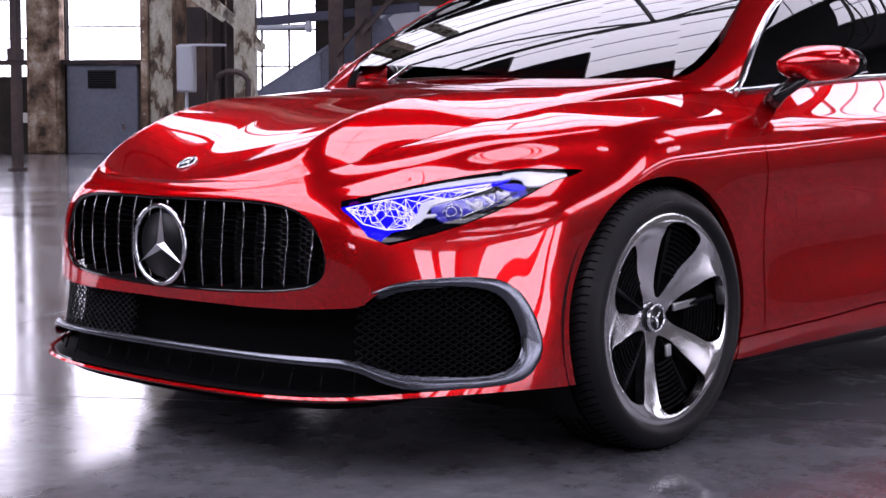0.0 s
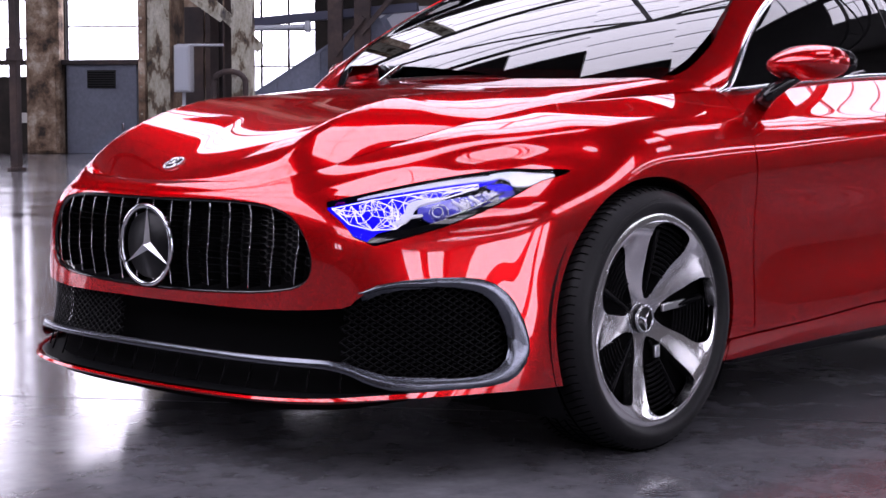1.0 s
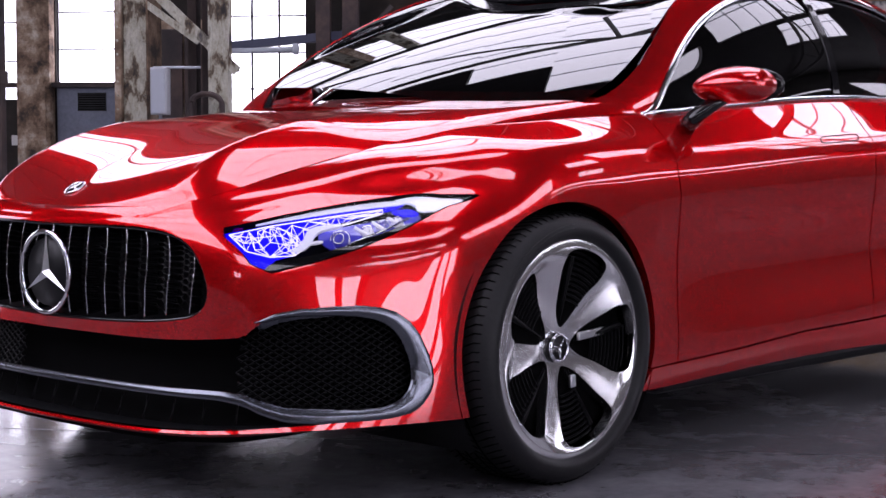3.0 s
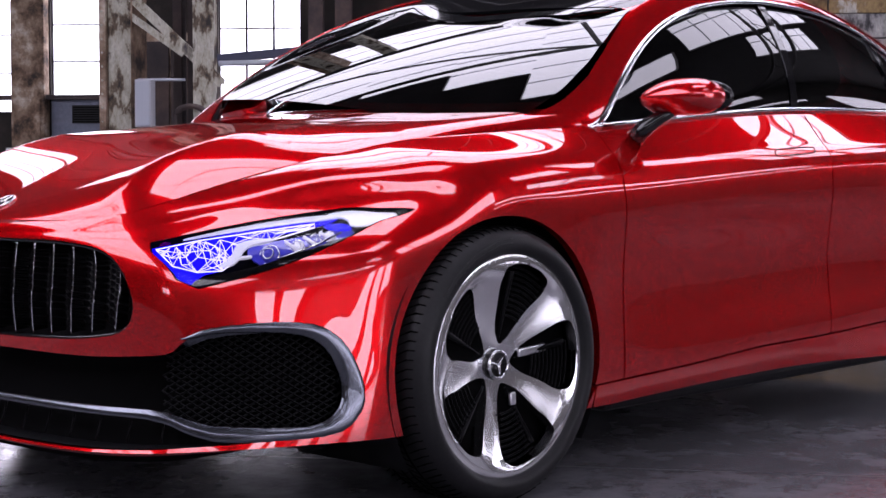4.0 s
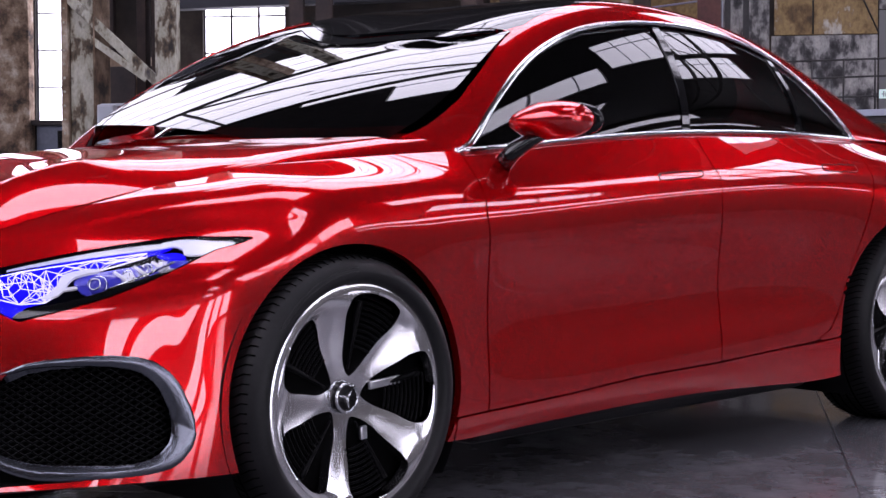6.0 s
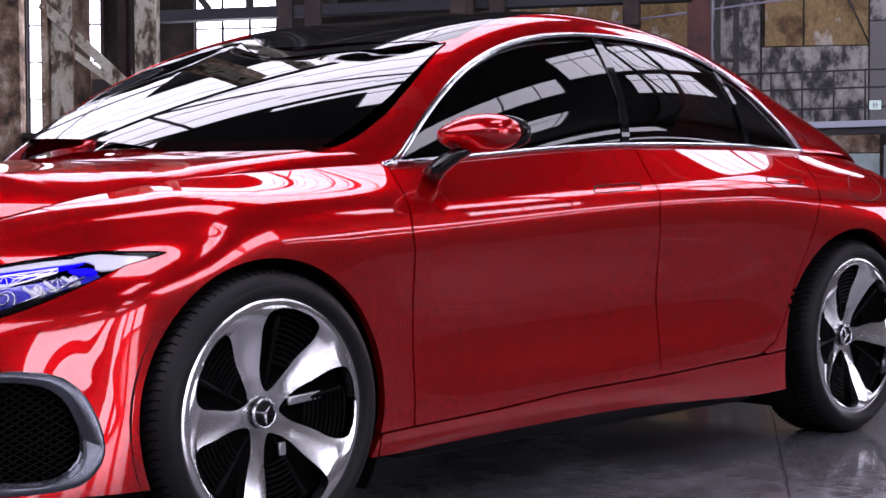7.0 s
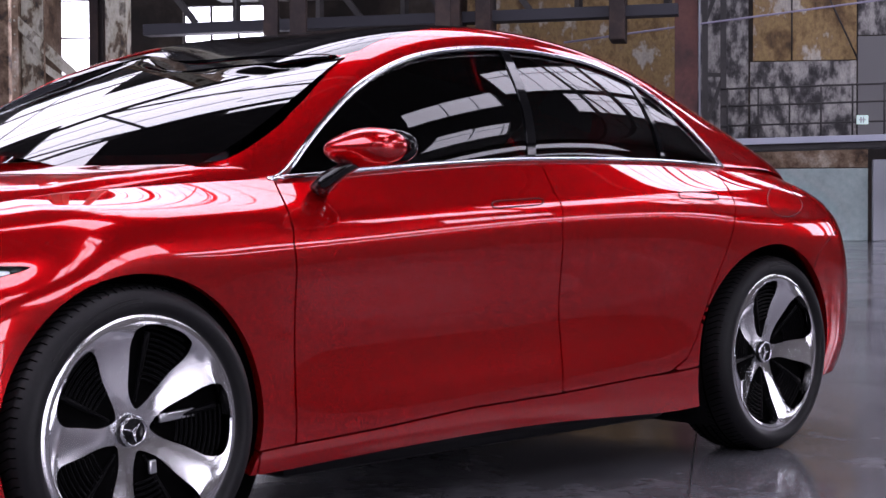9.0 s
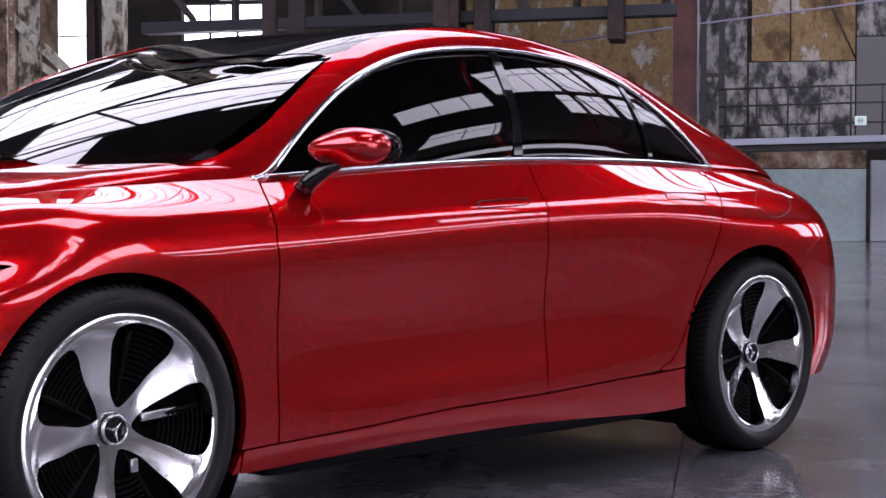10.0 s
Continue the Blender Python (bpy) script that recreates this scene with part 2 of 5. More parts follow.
def panel(name, fn, us, vs, keep, mat, parent, flange=.012, label="", mirror=False, offset=0.0, facing=None):
    """A sheet of the surface fn where keep(u, v, p) is positive, with its rims turned inward."""
    U, V = np.meshgrid(us, vs, indexing="ij")
    P = fn(U, V)
    K = np.asarray(keep(U.ravel(), V.ravel(), P.reshape(-1, 3)), float).reshape(U.shape)
    nu, nv = U.shape
    uv, index, cuts = [], {}, []
    def grid(i, j):
        if (i, j) not in index:
            index[i, j] = len(uv)
            uv.append((us[i], vs[j]))
        return index[i, j]
    def cut(a, b):
        key = (a, b) if a < b else (b, a)
        if key not in index:
            index[key] = len(uv)
            (i, j), (k, l) = (a, b) if K[a] > 0 else (b, a)
            uv.append((0.0, 0.0))
            cuts.append((index[key], us[i], vs[j], us[k], vs[l]))
        return index[key]
    faces = []
    pos = K > 0
    full = pos[:-1, :-1] & pos[1:, :-1] & pos[1:, 1:] & pos[:-1, 1:]
    some = (pos[:-1, :-1] | pos[1:, :-1] | pos[1:, 1:] | pos[:-1, 1:]) & ~full
    for i, j in zip(*np.nonzero(full)):
        faces.append((grid(i, j), grid(i + 1, j), grid(i + 1, j + 1), grid(i, j + 1)))
    for i, j in zip(*np.nonzero(some)):
        ring, out = [(i, j), (i + 1, j), (i + 1, j + 1), (i, j + 1)], []
        for a, b in zip(ring, ring[1:] + ring[:1]):
            if pos[a]:
                out.append(grid(*a))
            if pos[a] != pos[b]:
                out.append(cut(a, b))
        if len(out) > 2:
            faces.append(tuple(out))
    uv = np.array(uv)
    if cuts:
        c = np.array(cuts)
        lo, hi = c[:, 1:3].copy(), c[:, 3:5].copy()
        for _ in range(9):
            m = (lo + hi) / 2
            good = np.asarray(keep(m[:, 0], m[:, 1], fn(m[:, 0], m[:, 1]))) > 0
            lo, hi = np.where(good[:, None], m, lo), np.where(good[:, None], hi, m)
        uv[c[:, 0].astype(int)] = (lo + hi) / 2
    n = (facing or outward)(fn, uv[:, 0], uv[:, 1])
    verts = fn(uv[:, 0], uv[:, 1]) + offset * n
    if faces:  # wind all faces outward
        q = faces[len(faces) // 2]
        w = np.cross(verts[q[1]] - verts[q[0]], verts[q[2]] - verts[q[1]])
        if w @ n[q[0]] < 0:
            faces = [f[::-1] for f in faces]
    sheet, loops = len(faces), [n[i] for f in faces for i in f]
    if flange:
        count = {}
        for f in faces:
            for a, b in zip(f, f[1:] + f[:1]):
                count[(a, b)] = count.get((a, b), 0) + 1
        rim = [(a, b) for a, b in count if (b, a) not in count]
        ends = sorted({i for e in rim for i in e})
        low = {i: len(verts) + k for k, i in enumerate(ends)}
        verts = np.concatenate([verts, verts[ends] - flange * n[ends]])
        faces = faces + [(b, a, low[a], low[b]) for a, b in rim]
        for f in faces[sheet:]:
            side = np.cross(verts[f[1]] - verts[f[0]], verts[f[3]] - verts[f[0]])
            loops += [side / (np.linalg.norm(side) + 1e-15)] * 4
    if mirror:
        verts, at, turned = verts * (1, -1, 1), 0, []
        for f in faces:
            turned += [q * (1, -1, 1) for q in loops[at:at + len(f)][::-1]]
            at += len(f)
        faces, loops = [f[::-1] for f in faces], turned
    return mesh_object(name, verts, faces, mat, parent, True, label, loops)


# ---- the hall: n runs towards the end wall, l across it to the far side ----
AZ = radians(33.9)
NV, LV = Vector((math.cos(AZ), math.sin(AZ), 0)), Vector((-math.sin(AZ), math.cos(AZ), 0))
HALL = Matrix((NV, LV, Vector((0, 0, 1)))).transposed().to_4x4()   # (n, l, z) to the world
END, BACK, NEARL, FARL, EAVES = 32.5, -26.0, -20.0, 22.0, 9.5


def hall(n, l, z):
    return HALL @ Vector((n, l, z))


def hbox(bm, n0, n1, l0, l1, z0, z1, bevel=0.0):
    box(bm, HALL @ pose((n0 + n1) / 2, (l0 + l1) / 2, (z0 + z1) / 2), n1 - n0, l1 - l0, z1 - z0, bevel)


bm = bmesh.new()
hbox(bm, BACK, END, NEARL, FARL, -.3, 0.0)
tagged(part("floor", bm, FLOOR), "polished grey concrete floor with faint joints", "floor", kind="structure")


def wall_with_openings(name, axis, at, lo, hi, top, holes, mat, thick=.4, label=""):
    """A wall in strips round its openings (lo, hi, bottom, top)."""
    bm = bmesh.new()
    cuts = sorted({lo, hi, *[h[0] for h in holes], *[h[1] for h in holes]})
    for a, b in zip(cuts, cuts[1:]):
        z = 0.0
        for h in sorted((h for h in holes if h[0] <= a and h[1] >= b), key=lambda h: h[2]):
            if h[2] > z + .001:
                spans = (z, h[2])
                hbox(bm, *((at, at + thick, a, b) if axis == "n" else (a, b, at, at + thick)), *spans)
            z = h[3]
        if z < top - .001:
            hbox(bm, *((at, at + thick, a, b) if axis == "n" else (a, b, at, at + thick)), z, top)
    return tagged(part(name, bm, mat), label or "weathered masonry wall with tall factory windows", "wall", kind="structure")


def glazing(name, axis, at, h, cols, rows, glow=DAY):
    """A factory window: bars in front of a bright sheet of daylight."""
    bm = bmesh.new()
    l0, l1, z0, z1 = h
    w = .05
    def piece(a, b, c, d):
        hbox(bm, *((at, at + .06, a, b) if axis == "n" else (a, b, at, at + .06)), c, d, .006)
    for i in range(cols + 1):
        q = l0 + (l1 - l0) * i / cols
        piece(q - w / 2, q + w / 2, z0, z1)
    for j in range(rows + 1):
        q = z0 + (z1 - z0) * j / rows
        piece(l0, l1, q - w * .35, q + w * .35)
    win = tagged(part(name, bm, STEEL), "factory window with dark steel bars and bright daylight behind", "window", kind="structure")
    bm = bmesh.new()
    hbox(bm, *((at + .12, at + .14, l0 - .05, l1 + .05) if axis == "n" else (l0 - .05, l1 + .05, at + .12, at + .14)), z0 - .05, z1 + .05)
    part("pane", bm, glow, win)
    return win


END_HOLES = [(15.3, 17.4, 1.8, 8.2), (12.45, 14.35, 2.12, 8.2), (8.3, 10.25, 1.2, 5.4), (18.6, 20.6, 1.8, 8.2)]
wall_with_openings("wall_end", "n", END, NEARL, FARL, EAVES + 5, END_HOLES, WALL)
for k, h in enumerate(END_HOLES):
    glazing(f"window_{k + 1}", "n", END + .1, h, 2 if h[1] - h[0] < 1.7 else 1 if k < 2 else 3, 5 if h[3] < 6 else 7)
# windows out of view, placed for the light and reflections they give the car
FAR_SIDE = [(n, n + 3.6, 2.2, 7.6) for n in np.arange(4, 30, 5.6)]
NEAR_SIDE = [(n, n + 3.2, .3, 8.4) for n in (-22.0, -17.5)] + [(1.0, 11.0, 8.0, 8.8), (1.0, 12.0, 6.6, 6.9)] + [(n, n + 2.8, 2.4, 7.4) for n in (13.0, 17.2, 21.4)] + [(-13.2, -10.0, .3, 7.8)]
BACK_WALL = [(-19.0, -16.4, 1.6, 10.5), (-15.4, -12.8, 1.6, 10.5), (3.4, 4.6, 5.4, 7.4), (5.0, 6.2, 5.4, 7.4)]
wall_with_openings("wall_far", "l", FARL, BACK, END, EAVES, FAR_SIDE, WALL)
wall_with_openings("wall_near", "l", NEARL - .4, BACK, END, EAVES, NEAR_SIDE, GREY_PLASTER, label="unseen grey plastered wall with windows placed to light the car")
wall_with_openings("wall_back", "n", BACK - .4, NEARL, FARL, EAVES + 5, BACK_WALL, WALL)
k = 5
for side, at in ((FAR_SIDE, FARL + .1), (NEAR_SIDE, NEARL - .2)):
    for h in side:
        glazing(f"window_{k}", "l", at, h, 4, 5)
        k += 1
for h in BACK_WALL:
    glazing(f"window_{k}", "n", BACK - .25, h, 4, 6)
    k += 1

# roof: two slopes with long glazed strips
RIDGE, MIDL = 12.0, (NEARL + FARL) / 2


def slope(l):
    return EAVES + (RIDGE - EAVES) * (1 - abs(l - MIDL) / (FARL - MIDL))


# unseen, placed for reflections on the car; some, like (-15, 2, 4, 18), only add fill
LIGHTS = [(6.2, 17.0, -3.6, -1.4), (7.0, 17.0, -1.4, .6), (8.4, 17.0, .6, 2.0), (9.9, 17.0, 2.0, 3.4), (10.9, 17.0, 3.4, 5.0), (11.2, 17.0, 5.0, 7.0), (9.5, 17.0, 7.0, 9.0), (14.3, 20.0, 9.0, 12.0), (5.0, 7.6, -11.8, -10.0),
          (5.6, 7.6, -17.2, -14.6), (8.0, 16.0, -10.5, -8.2), (10.4, 14.6, -13.4, -10.9), (-.2, 3.2, -3.2, .6), (-6.4, -2.2, -6.0, -4.0), (-12.6, -10.4, -12.8, -9.4),
          (-18.6, -15.8, -15.8, -12.4), (-24.0, -16.0, -8.0, 3.0), (-15.0, 2.0, 4.0, 18.0), (-6.0, 1.0, -19.6, -13.0), (14.9, 23.0, -8.0, -5.4), (25.0, 28.5, -10.0, 0.0)]


def roof_sheet(bm, n0, n1, l0, l1):
    q = [hall(n0, l0, slope(l0)), hall(n1, l0, slope(l0)), hall(n1, l1, slope(l1)), hall(n0, l1, slope(l1))]
    lo, hi = [bm.verts.new(p) for p in q], [bm.verts.new(p + Vector((0, 0, .2))) for p in q]
    bm.faces.new(lo)
    bm.faces.new(hi[::-1])
    for i in range(4):
        bm.faces.new((lo[i], lo[(i + 1) % 4], hi[(i + 1) % 4], hi[i]))


bm = bmesh.new()
ncut = sorted({BACK - .4, END + .4, *[v for h in LIGHTS for v in h[:2]]})
lcut = sorted({NEARL - .4, FARL + .4, MIDL, *[v for h in LIGHTS for v in h[2:]]})
for n0, n1 in zip(ncut, ncut[1:]):
    for l0, l1 in zip(lcut, lcut[1:]):
        if not any(h[0] <= n0 and h[1] >= n1 and h[2] <= l0 and h[3] >= l1 for h in LIGHTS):
            roof_sheet(bm, n0, n1, l0, l1)
tagged(part("ceiling", bm, STEEL), "dark steel roof with wide glazed fields", "ceiling", kind="structure")
for n0, n1, a, b in LIGHTS:
    v = [hall(n0, a, slope(a) + .1), hall(n1, a, slope(a) + .1), hall(n1, b, slope(b) + .1), hall(n0, b, slope(b) + .1)]
    bm = bmesh.new()
    for n in np.arange(n0, n1, .9):
        beam(bm, hall(n, a, slope(a) + .05), hall(n, b, slope(b) + .05), .03, .04)
    for q in np.arange(1.8, b - a - .5, 1.8):
        beam(bm, hall(n0, a + q, slope(a + q) + .04), hall(n1, a + q, slope(a + q) + .04), .05, .06)
    light = tagged(part("skylight", bm, GREYPIPE), "roof skylight with thin glazing bars, some only added as fill light", "skylight", kind="structure")
    mesh_object("pane", v, [(0, 1, 2, 3)], DAY, light, False)

# trusses
def truss(n):
    bm = bmesh.new()
    beam(bm, hall(n, NEARL, 9.0), hall(n, FARL, 9.0), .10, .14)
    for a, b in ((NEARL, MIDL), (MIDL, FARL)):
        beam(bm, hall(n, a, slope(a) - .2), hall(n, b, slope(b) - .2), .10, .14)
    ls = np.linspace(NEARL, FARL, 9)
    for i, l in enumerate(ls[1:-1]):
        beam(bm, hall(n, l, 9.0), hall(n, l, slope(l) - .2), .06, .06)
        other = ls[i + 2] if l < MIDL else ls[i]
        if i != 3:
            beam(bm, hall(n, l, 9.0), hall(n, other, slope(other) - .2), .07, .07)
    return tagged(part("roof_truss", bm, STEEL), "dark riveted steel roof truss spanning the hall", "roof truss", "roof trusses")


for n in np.arange(BACK + 2, END - 1, 7.0):
    truss(n)


# ---- things in the hall ----
def thing(name, bm, mat, label, category, group="", smooth=False):
    return tagged(part(name, bm, mat, smooth=smooth), label, category, group)


def rivets(bm, pts, r=.014):
    for p in pts:
        bmesh.ops.create_icosphere(bm, subdivisions=1, radius=r, matrix=Matrix.Translation(p))


# built-up column with riveted flanges, cover plates and lacing
bm = bmesh.new()
hbox(bm, 11.62, 11.95, 4.665, 4.925, 0, 9.4, .01)
col = thing("riveted_column", bm, PEEL, "riveted steel column with peeling pale paint beside a brace", "column")
for l0, l1 in ((4.93, 5.0), (4.64, 4.66)):
    bm = bmesh.new()
    hbox(bm, 11.56, 11.99, l0, l1, 0, 9.4, .006)
    part("flange", bm, BROWN, col)
bm = bmesh.new()
rivets(bm, [hall(11.555, 4.965, z) for z in np.arange(.2, 6.5, .14)] + [hall(11.615, l, z) for l in (4.70, 4.90) for z in np.arange(.2, 6.5, .28)])
rv = part("rivet_rows", bm, PEEL, col)
rv["kind"] = "stuff"
bm = bmesh.new()
hbox(bm, 11.5, 12.05, 4.55, 5.13, 0, .12, .02)
part("base_plate", bm, RUST, col)
bm = bmesh.new()
hbox(bm, 11.60, 11.80, 3.82, 3.975, 0, 9.4, .008)
col = thing("steel_column", bm, PEEL, "slim steel column with flaking cream paint", "column")
bm = bmesh.new()
hbox(bm, 11.55, 11.60, 3.79, 4.0, 0, 9.4, .004)
part("flange", bm, PEEL, col)
bm = bmesh.new()
hbox(bm, 11.95, 12.15, 4.0, 4.12, 0, 9.4, .01)
thing("brown_column", bm, RUST, "dark brown rusty steel column behind the braces", "column")
for a, b, w in (((5.0, 2.76), (3.70, 1.56), .10), ((4.78, 2.33), (4.1, 1.86), .07)):
    bm = bmesh.new()
    beam(bm, hall(11.58, *a), hall(11.58, *b), .03, w, .004)
    beam(bm, hall(11.63, *a), hall(11.63, *b), .07, .02, .004)
    thing("diagonal_brace", bm, PEEL, "diagonal angle-iron brace with worn grey-green paint", "brace", "braces")
bm = bmesh.new()
hbox(bm, 11.40, 11.54, 4.39, 4.565, 1.12, 1.60, .012)
cab = thing("switch_box", bm, material("white_enamel", (.42, .43, .46), .4), "pale metal switch box fixed to a column", "switch box")
bm = bmesh.new()
hbox(bm, 11.388, 11.40, 4.405, 4.55, 1.135, 1.585, .006)
part("door", bm, GREYPIPE, cab)
mesh_object("conduit_pipe", *tube(np.array([hall(11.5, 4.56, 1.60), hall(11.5, 4.3, 1.60), hall(11.55, 4.08, 1.60)]), .014, 8), GREYPIPE, cab)
mesh_object("conduit_drop", *tube(np.array([hall(11.47, 4.48, 0.0), hall(11.47, 4.48, .6), hall(11.47, 4.48, 1.12)]), .018, 8), GREYPIPE, cab)
a = np.linspace(0, np.pi, 14)
hoop = [hall(11.4, 4.14, z) for z in (0, .6, 1.2)] + [hall(11.4, 3.975 + .165 * math.cos(q), 1.22 + .11 * math.sin(q)) for q in a] + [hall(11.4, 3.81, z) for z in (1.15, .6, 0)]
tagged(mesh_object("guard_hoop", *tube(np.array(hoop), .03, 10), RUST), "bent rusty steel guard hoop standing on the floor", "guard rail")
bm = bmesh.new()
hbox(bm, 13.2, 13.6, 4.45, 5.15, 0, 2.2, .02)
cabinet = thing("machine_cabinet", bm, BROWN, "tall stained cabinet behind the columns", "cabinet")
bm = bmesh.new()
hbox(bm, 13.17, 13.2, 4.5, 4.79, .1, 2.1, .008)
part("door", bm, RUST, cabinet)
bm = bmesh.new()
hbox(bm, 13.17, 13.2, 4.81, 5.1, .1, 2.1, .008)
part("door", bm, RUST, cabinet)
for l, z0 in ((4.22, 2.6), (4.38, 3.4)):
    bm = bmesh.new()
    hbox(bm, 12.2, 12.35, l - .05, l + .05, 0, 8.5, .006)
    thing("dark_post", bm, RUST, "dark rusty steel post behind the braces", "column", "dark posts")

# far left: steel column, masonry pier, door
bm = bmesh.new()
hbox(bm, 20, 20.2, 10.07, 10.19, 0, 9.0, .01)
hbox(bm, 19.95, 20.25, 10.03, 10.23, 0, .06, .01)
hbox(bm, 19.95, 20.25, 10.05, 10.22, 1.75, 1.95, .01)
thing("slim_column", bm, RUST, "slim rusty steel column with clamped collars", "column")
bm = bmesh.new()
hbox(bm, END - .35, END - .01, 14.37, 15.2, 0, 8.8, .03)
pier = thing("masonry_pier", bm, BROWN, "stained brown masonry pier between tall windows", "pier")
bm = bmesh.new()
hbox(bm, END - .40, END - .35, 14.45, 15.12, .06, 2.1, .015)
part("patched_render", bm, BROWN, pier)
bm = bmesh.new()
hbox(bm, END - .35, END - .01, 17.4, 18.6, 0, 8.8, .03)
thing("masonry_pier", bm, BROWN, "stained brown masonry pier between tall windows", "pier")
bm = bmesh.new()
hbox(bm, END - .12, END - .01, 12.56, 14.29, 0, 2.08, .01)
door = tagged(part("door_1", bm, DOOR), "closed blue-grey steel door with a dark vent", "door", kind="structure")
bm = bmesh.new()
hbox(bm, END - .145, END - .12, 13.07, 13.77, 1.53, 1.96, .005)
part("vent", bm, BLACK, door, "dark vent panel")
for q in range(7):
    bm = bmesh.new()
    hbox(bm, END - .16, END - .145, 13.09, 13.75, 1.56 + q * .055, 1.585 + q * .055)
    part("vent_slat", bm, INSIDE, door)
bm = bmesh.new()
hbox(bm, END - .19, END - .12, 12.86, 12.92, .55, .72, .01)
part("door_handle", bm, SILVER, door, "bright door handle")
bm = bmesh.new()
hbox(bm, END - .03, END - .005, 15.2, 15.48, .72, .96, .004)
thing("notice_plate", bm, material("pale_plate", (.6, .6, .58), .6), "small pale blank notice plate on the wall", "notice")
bm = bmesh.new()
hbox(bm, END - .25, END - .01, 12.40, 20.8, 2.08, 2.2, .01)
hbox(bm, END - .2, END - .01, 12.35, 12.45, 2.2, 8.3, .01)
thing("window_lintel", bm, RUST, "rusty steel lintel under tall windows", "lintel")

# middle: beam, pipe, stair, posts
bm = bmesh.new()
beam(bm, hall(25.45, 8.2, 2.60), hall(25.45, 4.6, 2.90), .2, .16, .01)
thing("cross_beam", bm, material("blue_grey_steel", (.045, .05, .085), .5), "blue-grey painted steel cross beam", "beam")
pipe = tagged(mesh_object("overhead_pipe", *tube(np.array([hall(25, 7.9, 2.50), hall(25, 7.2, 2.515), hall(25, 6.56, 2.53)]), .05, 12), GREYPIPE), "pale grey overhead pipe with a flanged end", "pipe")
mesh_object("pipe_flange", *tube(np.array([hall(25, 6.62, 2.529), hall(25, 6.54, 2.531)]), .11, 14), GREYPIPE, pipe)
stair = tagged(new("steel_stair"), "blue-grey steel stair with solid side panels rising to a landing", "stair")
SB = STAIR
for n in (25.6, 26.4):
    bm = bmesh.new()
    beam(bm, hall(n, 9.2, -.02), hall(n, 5.2, 2.46), .04, .80, .006)
    part("side_panel", bm, SB, stair)
    bm = bmesh.new()
    beam(bm, hall(n, 9.2, .42), hall(n, 5.2, 2.90), .07, .06, .01)
    part("handrail", bm, SB, stair)
for q in range(13):
    bm = bmesh.new()
    l, z = 8.95 - q * .28, .17 + q * .174
    hbox(bm, 25.62, 26.38, l - .15, l + .15, z - .02, z + .02, .004)
    part("tread", bm, SB, stair)
for q in range(4):
    bm = bmesh.new()
    l = 8.2 - q * .85
    hbox(bm, 25.55, 25.585, l - .025, l + .025, max(0, (9.2 - l) * .62 - .45), (9.2 - l) * .62 + .42, .004)
    part("panel_rib", bm, STAIR, stair)
for l0, l1 in ((6.0, 6.21), (5.47, 5.71), (2.8, 3.02)):
    bm = bmesh.new()
    hbox(bm, 25.2, 25.4, l0, l1, 0, 8.8, .01)
    hbox(bm, 25.15, 25.2, l0 - .03, l1 + .03, 0, 8.8, .005)
    thing("brown_post", bm, RUST, "dark reddish-brown steel post", "column", "brown posts")
for a, b in (((6.1, 2.0), (5.55, 2.7)), ((5.6, 2.4), (4.8, 3.3))):
    bm = bmesh.new()
    beam(bm, hall(25.1, *a), hall(25.1, *b), .05, .09, .005)
    thing("knee_brace", bm, RUST, "dark diagonal knee brace between posts", "brace", "knee braces")
bm = bmesh.new()
hbox(bm, 28.2, 28.9, 4.6, 6.05, 1.9, 3.1, .03)
thing("duct_box", bm, GREYPIPE, "grey sheet-metal duct box", "duct")

# crane girder overhead
crane = tagged(new("crane_girder"), "dark overhead crane girder with lattice web", "crane")
for z in (4.42, 5.65):
    bm = bmesh.new()
    beam(bm, hall(28, -1.2, z + .12), hall(28, 9.5, z - .06), .45, .22, .01)
    part("chord", bm, material("girder_paint", (.03, .031, .042), .55) if z < 5 else STEEL, crane)
for q in range(12):
    l = -1.0 + q * .86
    bm = bmesh.new()
    beam(bm, hall(28, l, 4.5), hall(28, l + .86, 5.6) if q % 2 else hall(28, l, 5.6), .12, .12, .006)
    part("web_member", bm, STEEL, crane)
for l0, l1 in ((2.98, 3.24), (2.38, 2.68), (-.2, .1)):
    bm = bmesh.new()
    hbox(bm, 27.5, 28.4, l0, l1, 3.95, 6.4, .02)
    part("hanger", bm, RUST, crane)
bm = bmesh.new()
hbox(bm, 28.3, 28.9, 1.0, 8.2, 5.0, 7.5, .05)
part("gantry_box", bm, STEEL, crane)

# right: columns, gallery, stained wall fields
bm = bmesh.new()
hbox(bm, 30, 30.3, -1.49, -1.12, 0, 9.2, .01)
hbox(bm, 29.94, 30, -1.54, -1.07, 0, 9.2, .006)
thing("red_brown_column", bm, mottled(material("red_lead_steel", (.12, .05, .045), .6), [(.03, .022, .022), (.13, .05, .045), (.2, .08, .06)], 1.4, 7.0, bump=.2), "red-brown riveted steel column", "column")
lat = tagged(new("lattice_column"), "dark lattice steel column with crossing braces", "column")
for l in (-1.68, -2.05):
    bm = bmesh.new()
    hbox(bm, 30, 30.25, l - .06, l + .06, 0, 9.2, .006)
    part("upright", bm, STEEL, lat)
for q in range(8):
    bm = bmesh.new()
    z = .3 + q * 1.05
    beam(bm, hall(30.05, -1.68, z), hall(30.05, -2.05, z + 1.0) if q % 2 == 0 else hall(30.05, -2.05, z - .02), .06, .08, .004)
    part("lacing_bar", bm, STEEL, lat)
